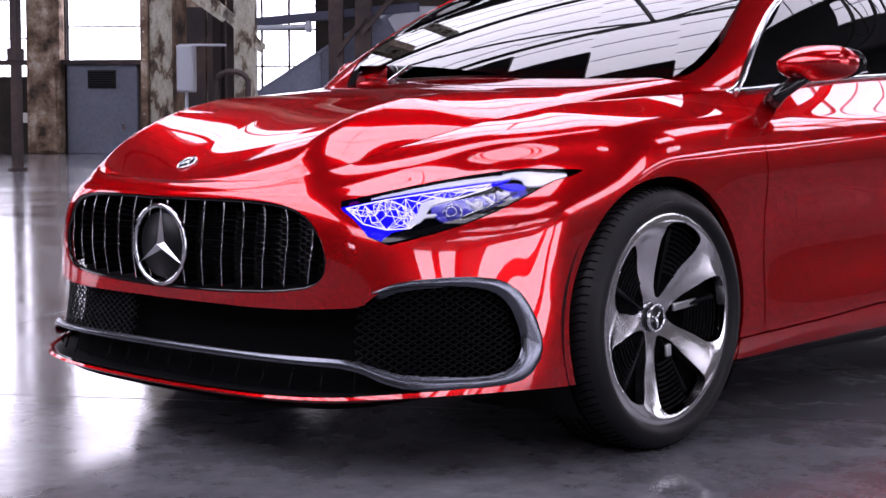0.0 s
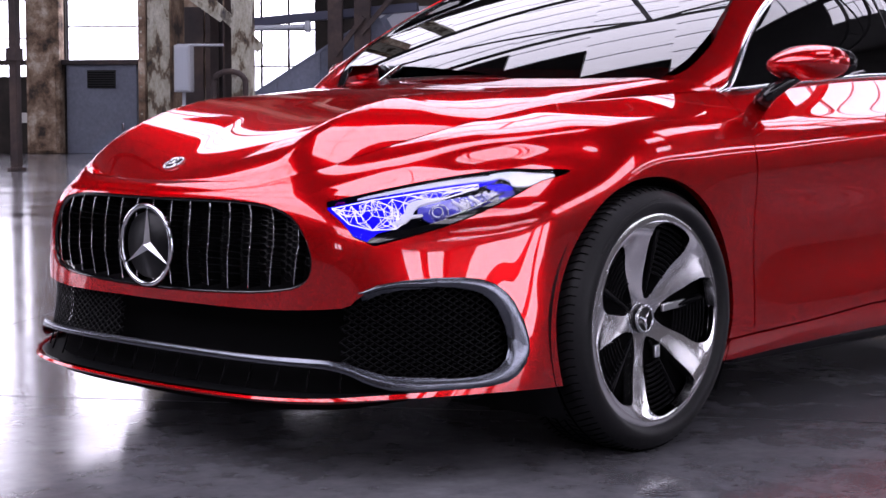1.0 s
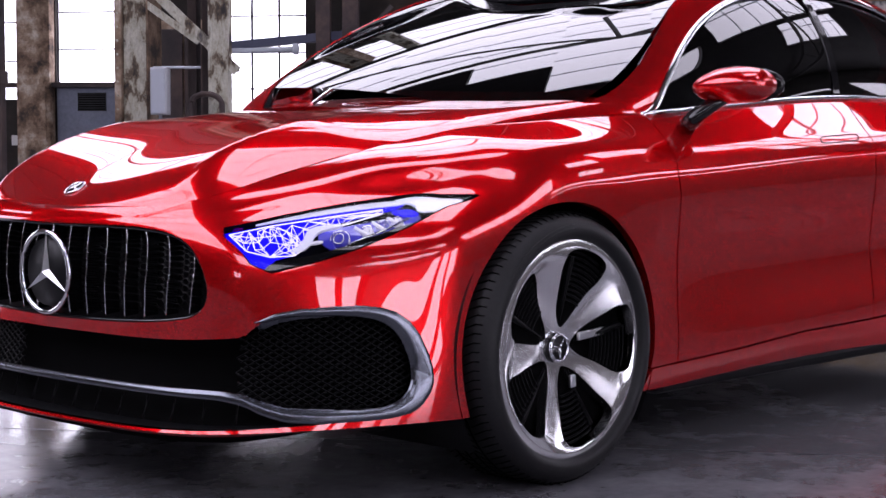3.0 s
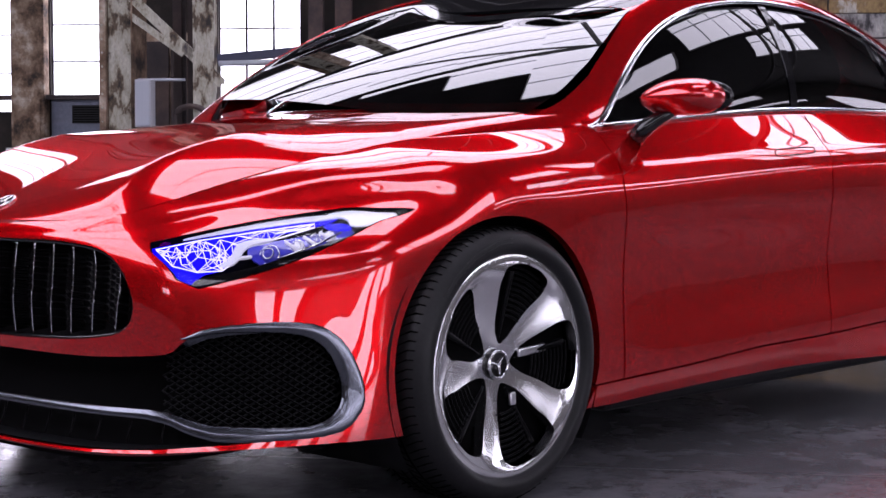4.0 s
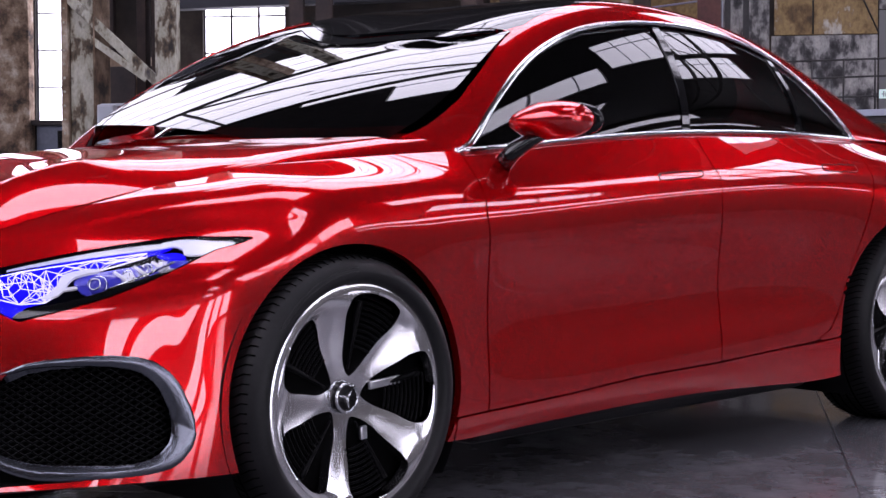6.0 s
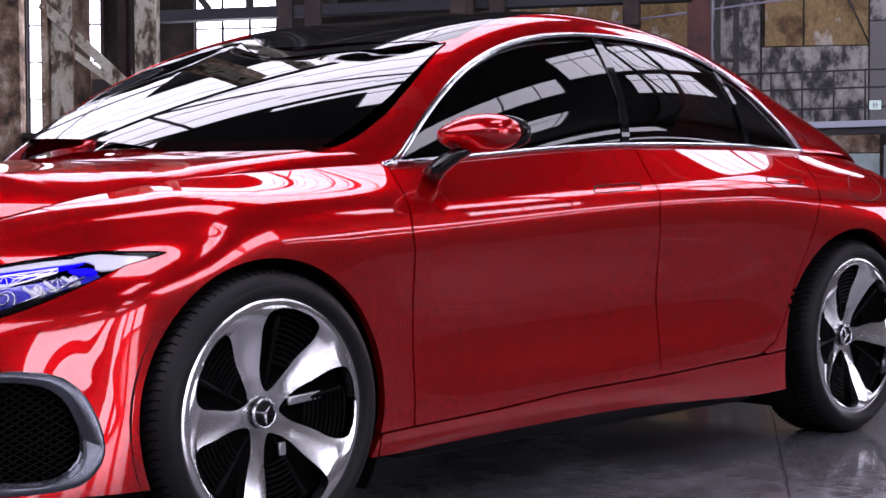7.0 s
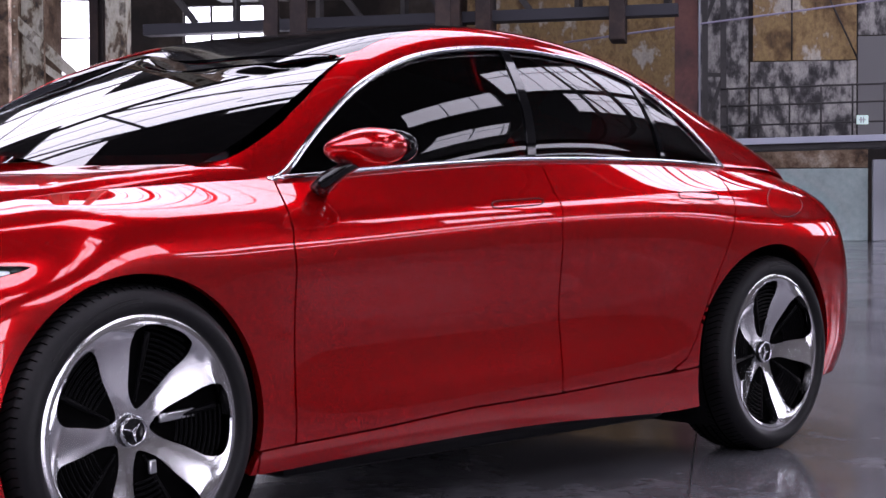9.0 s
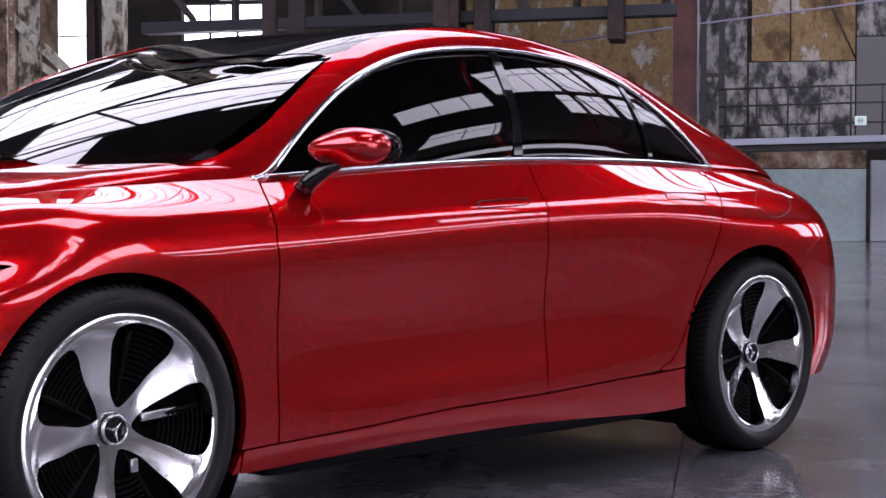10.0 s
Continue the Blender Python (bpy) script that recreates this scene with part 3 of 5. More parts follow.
tagged(mesh_object("hanging_cable", *tube(np.array([hall(29.85, -1.575, 2.2), hall(29.85, -1.57, 5), hall(29.85, -1.575, 9.2)]), .022, 6), GREYPIPE), "pale hanging cable beside a steel column", "cable")
tagged(mesh_object("wall_conduit", *tube(np.array([hall(30, 1.2, 4.15), hall(30, -1.1, 4.42), hall(30, -5.27, 4.89), hall(30, -8, 5.2)]), .022, 6), material("violet_grey_pipe", (.32, .30, .42), .5)), "thin violet-grey conduit running across the wall", "conduit")
for l0, l1, z0, z1, m, label in ((-4.87, -2.68, 3.90, 6.6, OCHRE, "stained ochre plaster field on the wall"), (-4.87, -2.62, 2.25, 3.88, DOT, "flaking black and white plaster field"),
                                 (-1.03, 3.6, 2.9, 6.2, OCHRE, "stained ochre plaster field on the wall"), (-2.2, -1.05, 1.6, 6.6, DOT, "flaking plaster strip"), (-6.6, -4.9, 4.42, 6.6, DOT, "flaking pale plaster field"), (-5.12, -2.2, 1.58, 2.0, BROWN, "brown stained plaster band under the gallery"), (-6.6, -4.9, 2.25, 4.4, material("grey_render", (.20, .20, .205), .85), "grey rendered wall field"),
                                 (-5.12, -2.25, 0.0, 1.56, GREENISH, "pale green plaster field with chipped edges"), (-2.58, -2.2, 2.2, 6.0, DOT, "flaking plaster strip")):
    bm = bmesh.new()
    hbox(bm, END - .04, END - .004, l0, l1, z0, z1, .012)
    tagged(part("plaster_field", bm, m), label, "plaster", kind="structure")
bm = bmesh.new()
hbox(bm, END - .3, END - .01, -5.56, -5.2, 0, 1.74, .02)
hbox(bm, END - .3, END - .01, -7.2, -5.56, 1.5, 1.74, .02)
thing("door_surround", bm, GREYPIPE, "pale grey door surround under the gallery", "door surround")
gal = tagged(new("gallery"), "steel gallery with railing along the stained wall", "gallery")
bm = bmesh.new()
beam(bm, hall(30, -2.0, 2.06), hall(30, -12, 2.27), .10, .13, .01)
part("edge_beam", bm, material("pale_blue_steel", (.45, .48, .58), .5), gal, "pale blue edge beam")
bm = bmesh.new()
beam(bm, hall(30.5, -2.0, 1.93), hall(30.5, -12, 2.12), .9, .12, .01)
part("deck", bm, STEEL, gal)
for q in range(11):
    l = -2.13 - q * .62
    z = 2.1 + q * .0125
    mesh_object("rail_post", *tube(np.array([hall(30, l, z), hall(30, l, z + 1.07)]), .022, 6), STEEL, gal)
for dz in (1.05, .70, .30):
    mesh_object("rail", *tube(np.array([hall(30, -2.0, 2.09 + dz), hall(30, -5.3, 2.16 + dz), hall(30, -12, 2.29 + dz)]), .022, 6), STEEL, gal)
bm = bmesh.new()
hbox(bm, 29.86, 29.9, -4.91, -4.68, 2.39, 2.57, .01)
sign = thing("exit_sign", bm, EXIT_GREEN, "small glowing pale green exit sign on the gallery railing", "sign")
bm = bmesh.new()
hbox(bm, 29.85, 29.862, -4.83, -4.80, 2.42, 2.54)
hbox(bm, 29.85, 29.862, -4.78, -4.75, 2.42, 2.54)
hbox(bm, 29.85, 29.862, -4.86, -4.72, 2.47, 2.49)
part("sign_bars", bm, GREYPIPE, sign)
for a, b in (((-4.2, 5.4), (-4.88, 3.9)), ((-3.5, 6.0), (-3.5, 3.9))):
    tagged(mesh_object("wall_cable", *tube(np.array([hall(32.3, *a), hall(32.3, *b)]), .02, 5), STEEL), "thin dark cable on the stained wall", "cable")

# joints in the floor
for l in np.arange(-14, 16, 4.0):
    bm = bmesh.new()
    hbox(bm, -15, 30, l - .003, l + .003, -.002, .0008)
    tagged(part("floor_joint", bm, JOINT), "thin dark joint in the concrete floor", "floor joint", kind="structure")
for n in np.arange(-12, 30, 4.0):
    bm = bmesh.new()
    hbox(bm, n - .003, n + .003, -14, 16, -.002, .0008)
    tagged(part("floor_joint", bm, JOINT), "thin dark joint in the concrete floor", "floor joint", kind="structure")


# ---- body surfaces: character lines from the bottom edge up to the belt, as (along, half width, height) ----
def knots(n, k=3):
    return np.concatenate([np.zeros(k), np.linspace(0, 1, n - k + 1), np.ones(k)])


def basis(n, t, k=3):
    """Clamped cubic B-spline weights of n control values at t in 0..1."""
    kn = knots(n, k)
    t = np.clip(np.asarray(t, float).ravel(), 0, 1 - 1e-9)
    b = ((kn[None, :-1] <= t[:, None]) & (t[:, None] < kn[None, 1:])).astype(float)
    for d in range(1, k + 1):
        nb = np.zeros((len(t), b.shape[1] - 1))
        for i in range(b.shape[1] - 1):
            if kn[i + d] > kn[i]:
                nb[:, i] += (t - kn[i]) / (kn[i + d] - kn[i]) * b[:, i]
            if kn[i + d + 1] > kn[i + 1]:
                nb[:, i] += (kn[i + d + 1] - t) / (kn[i + d + 1] - kn[i + 1]) * b[:, i + 1]
        b = nb
    return b


MID_X = [0.0, 0.35, 0.6, 1.1, 1.6, 2.1, 2.38, 2.73, 3.08]
# along, half width and height of each character line
BOTTOM_LINE = ([-.947, -.940, -.899, -.810, -.652, -.500, -.362] + MID_X + [3.28, 3.44, 3.52, 3.56],
    [0, .284, .511, .657, .775, .844, .884, .885, .885, .889, .893, .896, .897, .894, .895, .890, .830, .690, .460, 0],
    [.185, .187, .193, .20, .206, .208, .208, .208, .195, .203, .215, .213, .19, .20, .22, .235, .24, .25, .26, .26])
SKIRT_LINE = ([-.914, -.906, -.867, -.790, -.645, -.498, -.364] + MID_X + [3.30, 3.48, 3.58, 3.62],
    [0, .283, .502, .640, .771, .845, .886, .895, .899, .908, .914, .916, .916, .914, .915, .905, .855, .710, .475, 0],
    [.27, .27, .272, .272, .272, .272, .27, .27, .262, .268, .292, .305, .317, .32, .32, .32, .32, .33, .33, .33])
LOWER_LINE = ([-.906, -.893, -.851, -.776, -.628, -.483, -.367] + MID_X + [3.30, 3.50, 3.60, 3.64],
    [0, .281, .497, .641, .762, .834, .882, .905, .905, .895, .895, .900, .910, .920, .930, .915, .865, .725, .485, 0],
    [.40, .40, .40, .40, .40, .40, .40, .41, .40, .40, .41, .42, .42, .42, .42, .42, .42, .43, .43, .43])
MIDDLE_LINE = ([-.922, -.906, -.850, -.765, -.611, -.472, -.362] + MID_X + [3.30, 3.50, 3.60, 3.64],
    [0, .280, .509, .638, .750, .827, .877, .908, .905, .887, .885, .889, .904, .924, .935, .920, .870, .730, .485, 0],
    [.515, .52, .53, .535, .54, .545, .55, .57, .56, .55, .55, .56, .56, .57, .58, .57, .57, .57, .57, .57])
SHOULDER_LINE = ([-.912, -.896, -.840, -.740, -.586, -.447, -.347] + MID_X + [3.29, 3.48, 3.58, 3.62],
    [0, .280, .507, .623, .730, .807, .866, .905, .905, .900, .902, .904, .912, .925, .935, .920, .865, .725, .480, 0],
    [.62, .622, .618, .622, .635, .65, .665, .71, .69, .665, .675, .69, .70, .70, .71, .70, .69, .68, .68, .68])
UPPER_LINE = ([-.904, -.886, -.835, -.715, -.566, -.427, -.322] + MID_X + [3.27, 3.45, 3.55, 3.59],
    [0, .280, .472, .568, .645, .702, .766, .890, .900, .905, .906, .907, .912, .920, .925, .910, .850, .710, .470, 0],
    [.665, .667, .668, .69, .713, .728, .742, .785, .75, .752, .79, .82, .83, .815, .80, .80, .79, .78, .78, .78])
RISING_LINE = ([-.897, -.879, -.815, -.680, -.541, -.417, -.312] + MID_X + [3.25, 3.42, 3.52, 3.56],
    [0, .280, .462, .538, .605, .662, .721, .840, .868, .872, .868, .865, .865, .868, .865, .845, .790, .660, .440, 0],
    [.680, .684, .691, .724, .755, .780, .800, .845, .835, .840, .870, .890, .905, .905, .895, .885, .875, .860, .850, .850])
EDGE_LINE = ([-.892, -.873, -.800, -.660, -.521, -.407, -.302] + MID_X + [3.24, 3.40, 3.50, 3.54],
    [0, .280, .452, .518, .565, .617, .666, .755, .800, .812, .808, .803, .800, .790, .775, .750, .690, .580, .400, 0],
    [.694, .698, .713, .754, .792, .820, .840, .885, .890, .888, .917, .940, .955, .957, .952, .945, .935, .925, .915, .910])
BELT_LINE = ([-.886, -.866, -.785, -.640, -.506, -.397, -.292] + MID_X + [3.24, 3.40, 3.49, 3.53],
    [0, .280, .442, .488, .515, .542, .566, .625, .705, .735, .727, .718, .707, .700, .680, .640, .590, .500, .350, 0],
    [.704, .710, .733, .774, .810, .838, .862, .912, .937, .950, .990, 1.017, 1.022, 1.020, 1.010, .995, .980, .965, .955, .950])
LEVELS = [BOTTOM_LINE, SKIRT_LINE, LOWER_LINE, MIDDLE_LINE, SHOULDER_LINE, UPPER_LINE, RISING_LINE, EDGE_LINE, BELT_LINE]
NET = np.array(LEVELS).transpose(2, 0, 1)  # station, level, (x, w, z)


def greville(n, k=3):
    kn = knots(n, k)
    return np.array([kn[i + 1:i + 1 + k].mean() for i in range(n)])


# one more station over the front wheel
GOLD = greville(NET.shape[0])
extra = (NET[6] + NET[7]) / 2 + ((NET[6] - NET[5]) * .3 - (NET[8] - NET[7]) * .3) / 8
NET = np.concatenate([NET[:7], extra[None], NET[7:]])
GNEW = np.delete(greville(NET.shape[0]), 7)

# the lines are to lie on the surface, not only to steer it
AIM = NET.copy()
for _ in range(2):
    NET = NET + .75 * (AIM - np.einsum("pi,qj,ijk->pqk", basis(NET.shape[0], greville(NET.shape[0])), basis(NET.shape[1], greville(NET.shape[1])), NET))


def wrap(u, v):
    """The body side. u: 0 front middle to 1 rear middle on the near side (minus: far side); v: 0 bottom to 1 belt."""
    u, v = np.broadcast_arrays(np.asarray(u, float), np.asarray(v, float))
    shape = u.shape
    bu, bv = basis(NET.shape[0], np.interp(np.abs(u).ravel(), GOLD, GNEW)), basis(NET.shape[1], v)
    p = np.einsum("pi,pj,ijk->pk", bu, bv, NET)
    p[:, 1] *= -np.sign(np.where(u.ravel() == 0, 1, u.ravel()))
    return p.reshape(*shape, 3)


# ---- bonnet ----
HOOD_Z = [.698, .735, .812, .864, .90, .928, .952, .97, .983, .99]  # middle line, front to rear
HOOD_BOW = [.086, .128, .134, .106, .092, .09, .10, .14, .20, .25]       # how far the middle lies ahead of the sides
U_H0, U_H1 = .05, .455
# heights behind the front edge of the bonnet: along the two crests and along the valley between them
CREST = np.polyfit(np.sqrt([0, .02, .05, .13, .36, .52, .9, 1.4]), [.716, .744, .774, .826, .905, .938, .970, .985], 5)
VALLEY = np.polyfit(np.sqrt([0, .02, .075, .24, .405, .57, .945, 1.4]), [.708, .722, .757, .834, .894, .932, .972, .985], 5)
CREST_W = .377   # half distance of the crests


def bonnet(s, j):
    """s: 0 front to 1 windscreen; j: -1 far side to 1 near side."""
    s, j = np.broadcast_arrays(np.asarray(s, float), np.asarray(j, float))
    shape = s.shape
    s, j = s.ravel(), j.ravel()
    e = wrap(U_H0 + (U_H1 - U_H0) * s, np.ones_like(s))
    bs = basis(10, s)
    zc, bow = bs @ np.array(HOOD_Z), bs @ np.array(HOOD_BOW)
    a = np.abs(j)
    x = e[:, 0] - bow * (1 - a ** 2)
    end = np.clip((s - .62) / .38, 0, 1)
    cowl = (.011 + .05 * a ** 4) * (1 - a ** 18) * end * end * (3 - 2 * end)
    rear = e[:, 2] + (zc - e[:, 2]) * (1 - a ** 2.4) + cowl
    front = wrap(np.array([U_H0]), np.array([1.0]))[0, 0] - HOOD_BOW[0] * (1 - a ** 2)
    q = np.sqrt(np.clip(x - front, 0, 1.4))
    crest, valley = np.polyval(CREST, q), np.polyval(VALLEY, q)
    ac = np.clip(CREST_W / np.abs(e[:, 1]), .4, .9)
    z = 0
    for d in (-.035, -.02, -.007, .007, .02, .035):      # the crests are rounded over
        b = np.clip(np.abs(a + d * (1 - a ** 6)), 0, 1)
        inner = valley + (crest - valley) * np.clip(b / ac, 0, 1) ** 1.7
        out = np.clip((b - ac) / (1 - ac), 0, 1)
        z = z + np.where(b < ac, inner, crest + (e[:, 2] - crest) * (.75 * out + .25 * out ** 2)) / 6
    k = np.clip((s - .5) / .32, 0, 1)
    k = k * k * (3 - 2 * k)
    return np.stack([x, e[:, 1] * j, z * (1 - k) + rear * k], -1).reshape(*shape, 3)


# ---- cabin ----
CAB_X = (.22, 3.62)
CAB_TOP = [.93, 1.01, 1.09, 1.17, 1.25, 1.325, 1.39, 1.437, 1.468, 1.483, 1.486, 1.478, 1.46, 1.43, 1.385, 1.325, 1.255, 1.185, 1.115, 1.035, .955, .885]
CAB_W = [.64, .69, .72, .732, .734, .732, .73, .727, .724, .72, .717, .713, .71, .706, .70, .69, .675, .655, .61, .53, .42, .28]
CAB_Z = [.90, .915, .935, .955, .972, .985, .995, 1.002, 1.009, 1.014, 1.018, 1.02, 1.022, 1.022, 1.02, 1.018, 1.015, 1.01, .99, .955, .90, .84]
SECTION = [(1.0, -.04), (1.0, .0), (.96, .25), (.845, .56), (.69, .86), (.56, .955), (.4, .985), (.18, 1.0), (0, 1.0)]


FAR_RISE = [.03, .045, .07, .085, .075, .055, .035, .02, .008, 0]   # the far shoulder of the screen stands fuller


def cabin(s, t):
    """s: 0 front to 1 rear; t: 0 near belt, 1 roof middle (past 1: the far side)."""
    s, t = np.broadcast_arrays(np.asarray(s, float), np.asarray(t, float))
    shape = s.shape
    s, t = s.ravel(), t.ravel()
    bs = basis(len(CAB_TOP), s)
    top, w, zb = bs @ np.array(CAB_TOP), bs @ np.array(CAB_W), bs @ np.array(CAB_Z)
    c = basis(len(SECTION), np.where(t > 1, 2 - t, t)) @ np.array(SECTION)
    y = -w * c[:, 0] * np.where(t > 1, -1, 1)
    k = np.clip((t - 1) / .4, 0, 1)
    rise = (basis(len(FAR_RISE), np.clip(s / .45, 0, 1)) @ np.array(FAR_RISE)) * k * k * (3 - 2 * k)
    return np.stack([CAB_X[0] + (CAB_X[1] - CAB_X[0]) * s, y, zb + (top - zb) * c[:, 1] + rise], -1).reshape(*shape, 3)


# ---- the car: outlines on its surfaces ----
GAP = .003
FRONT_DOOR = [(.575, .96), (.512, .85), (.492, .78), (.495, .68), (.495, .53), (.49, .262), (.80, .275), (1.14, .296), (1.549, .303), (1.565, .469),
              (1.56, .64), (1.558, .81), (1.60, .905), (1.64, .96), (1.70, 1.04), (1.70, 1.2), (.575, 1.2)]
REAR_DOOR = [(1.70, 1.2), (1.70, 1.04), (1.64, .96), (1.60, .905), (1.558, .81), (1.56, .64), (1.565, .469), (1.549, .303), (1.926, .319), (2.10, .325),
             (2.193, .363), (2.25, .43), (2.336, .594), (2.40, .70), (2.466, .817), (2.53, .90), (2.62, .97), (2.71, 1.03), (2.75, 1.2)]
HEADLIGHT = rounded([(.073, .632), (.109, .372), (.163, .435), (.22, .517), (.249, .55), (.285, .592), (.313, .618), (.306, .640), (.288, .672), (.265, .688), (.18, .68), (.118, .655)], 1)
GRILLE_HALF = [(0, .672), (.021, .675), (.035, .63), (.043, .594), (.052, .525), (.061, .411), (.067, .324), (.065, .265), (.056, .233), (.034, .215), (.014, .205), (0, .203)]
INTAKE_HALF = [(0, .172), (.03, .170), (.069, .178), (.101, .185), (.111, .215), (.132, .256), (.18, .267), (.214, .253), (.239, .205), (.258, .125),
               (.260, .07), (.242, .024), (.212, .014), (.132, .008), (.09, .005), (.04, .004), (0, .004)]
MESH_HALF = [(0, .15), (.08, .16), (.112, .21), (.137, .236), (.18, .233), (.205, .219), (.222, .187), (.236, .123), (.237, .078), (.224, .046), (.201, .032),
             (.14, .041), (.119, .055), (.10, .072), (.06, .075), (0, .075)]


def whole(half):
    return np.array(half[::-1] + [(-u, v) for u, v in half[1:-1]] if half[0][0] == 0 else half)


GRILLE, INTAKE, APERTURE = (rounded(whole(h), 1) for h in (GRILLE_HALF, INTAKE_HALF, MESH_HALF))
SU, SV = 3.4, .42      # metres along and up for one unit, at the front
LOWER_X, LOWER_Z = [.3, .49, .80, 1.14, 1.549, 1.926, 2.10, 2.28], [.252, .262, .275, .296, .303, .319, .322, .33]


def arch(p, cx, r):
    """Outside of a wheel opening; the rear one reaches further ahead of its wheel."""
    ahead = np.where((p[:, 0] < cx) & (cx > 1), .87, 1.0)
    return np.hypot((p[:, 0] - cx) * ahead, (p[:, 2] - .345)) - r


def sill_field(p):
    return np.minimum(np.minimum(p[:, 0] - .376, 2.5 - p[:, 0]), np.interp(p[:, 0], LOWER_X, LOWER_Z) - p[:, 2])


def front_keep(u, v, p):
    a = np.abs(u)
    f = np.minimum(1.2 - p[:, 0], -inside(FRONT_DOOR, p[:, 0], p[:, 2]) - GAP)
    f = np.minimum(f, -sill_field(p) - GAP)
    f = np.minimum(f, arch(p, .009, .373))
    f = np.minimum(f, -inside(HEADLIGHT, a, v, SU, SV) - .002)
    f = np.minimum(f, -inside(GRILLE, u, v, SU, SV))
    return np.minimum(f, -inside(INTAKE, u, v, SU, SV))


def rear_keep(u, v, p):
    f = np.minimum(p[:, 0] - 1.2, -inside(REAR_DOOR, p[:, 0], p[:, 2]) - GAP)
    f = np.minimum(f, -inside(FRONT_DOOR, p[:, 0], p[:, 2]) - GAP)
    f = np.minimum(f, -sill_field(p) - GAP)
    return np.minimum(f, arch(p, 2.705, .386))


car = tagged(new("sedan_car"), "glossy candy-red four-door sedan with black glass roof, parked on polished concrete", "car")
car.matrix_basis = Matrix.Translation((0, .03, 0)) @ Matrix.Diagonal((1, 1.0333, 1, 1))   # half width grown to the far side
us_f, vs_f = np.linspace(-.48, .48, 421), np.linspace(0, 1, 96)
panel("front_body", wrap, us_f, vs_f, front_keep, PAINT, car, flange=.022, label="glossy red front bumper and wings")
us_r = np.linspace(.57, 1, 150)
for far in (False, True):
    panel("rear_quarter", wrap, us_r, vs_f, rear_keep, PAINT, car, flange=.022, mirror=far)
    panel("front_door", wrap, np.linspace(.42, .62, 110), vs_f, lambda u, v, p: np.minimum(inside(FRONT_DOOR, p[:, 0], p[:, 2]), -sill_field(p)) - GAP, PAINT, car, mirror=far)
    panel("rear_door", wrap, np.linspace(.56, .80, 120), vs_f, lambda u, v, p: np.minimum(np.minimum(inside(REAR_DOOR, p[:, 0], p[:, 2]), -sill_field(p)) - GAP, arch(p, 2.705, .386)), PAINT, car, mirror=far)
    panel("side_sill", wrap, np.linspace(.40, .76, 170), np.linspace(0, .2, 30), lambda u, v, p: np.minimum(sill_field(p) - GAP, np.minimum(arch(p, .009, .373), arch(p, 2.705, .386))), PAINT, car, flange=.03, mirror=far)
hood = panel("bonnet", bonnet, np.linspace(0, 1, 160), np.linspace(-1, 1, 161), lambda u, v, p: np.minimum(np.minimum(u + .004, 1.002 - u), .9965 - np.abs(v)), PAINT, car, label="glossy red ridged bonnet")

# cabin: windscreen, roof, side glass and the red frame between them
CS, CT = 3.4, .9
SCREEN = np.array([(-.05, .20), (.05, .205), (.074, .214), (.090, .234), (.108, .264), (.138, .314), (.155, .352), (.178, .394), (.236, .508), (.248, .524), (.245, .54), (.218, .75), (.206, 1.0)])
SCREEN = np.concatenate([SCREEN, [(s, 2 - t - np.interp(s, [-.05, .05, .09, .15, .245], [.20, .20, .26, .30, .20])) for s, t in SCREEN[-3::-1]]])
ROOF = np.array([(.268, .535), (.289, .562), (.331, .602), (.375, .637), (.45, .66), (.55, .67), (.66, .68), (.72, .69), (.775, .72)])
ROOF = np.concatenate([[(.205, 1.0), (.217, .75), (.2455, .545)], ROOF, [(s, 2 - t) for s, t in ROOF[::-1]], [(.250, 1.33), (.2435, 1.262)]])
WINDOW = np.array([(.098, -.02), (.112, .04), (.136, .158), (.18, .277), (.226, .364), (.267, .407), (.309, .439), (.355, .454), (.457, .462), (.519, .458),
                   (.581, .454), (.639, .415), (.673, .348), (.701, .233), (.725, .111), (.737, .03), (.742, -.02)])


def frame_keep(s, t, p):
    m = np.where(t > 1, 2 - t, t)
    f = np.minimum(-inside(SCREEN, s, t, CS, CT), -inside(ROOF, s, t, CS, CT))
    return np.minimum(np.minimum(f, -inside(WINDOW, s, m, CS, CT)), 3.6 - p[:, 0])


def evenly(terms, s, t, outline, axis, *of):
    """Even, gently bowed glass nearest to the cabin's surface: weights of the given terms."""
    S, T = np.meshgrid(s, t)
    keep = inside(outline, S.ravel(), T.ravel(), CS, CT) > -.01
    p = cabin(S.ravel()[keep], T.ravel()[keep])
    return np.linalg.lstsq(terms(p[:, of[0]], p[:, of[1]]), p[:, axis], rcond=None)[0]


def screen_terms(x, y):
    return np.stack([1 + 0 * x, x, x * x, y, y * y, x * y, x * y * y], -1)


def side_terms(x, z):
    return np.stack([1 + 0 * x, x, x * x, x ** 3, z, z * z, x * z, x * x * z], -1)


SCREEN_FIT = evenly(screen_terms, np.linspace(.06, .26, 50), np.linspace(.18, 1.82, 90), SCREEN, 2, 0, 1)
SIDE_FIT = evenly(side_terms, np.linspace(.1, .74, 70), np.linspace(0, .47, 40), WINDOW, 1, 0, 2)


def rim_width(t):
    """Width of the black strip that stands in for a dark reflection along the top and the far edge of the screen."""
    return .052 * np.clip((np.asarray(t, float) - .56) / .16, 0, 1)


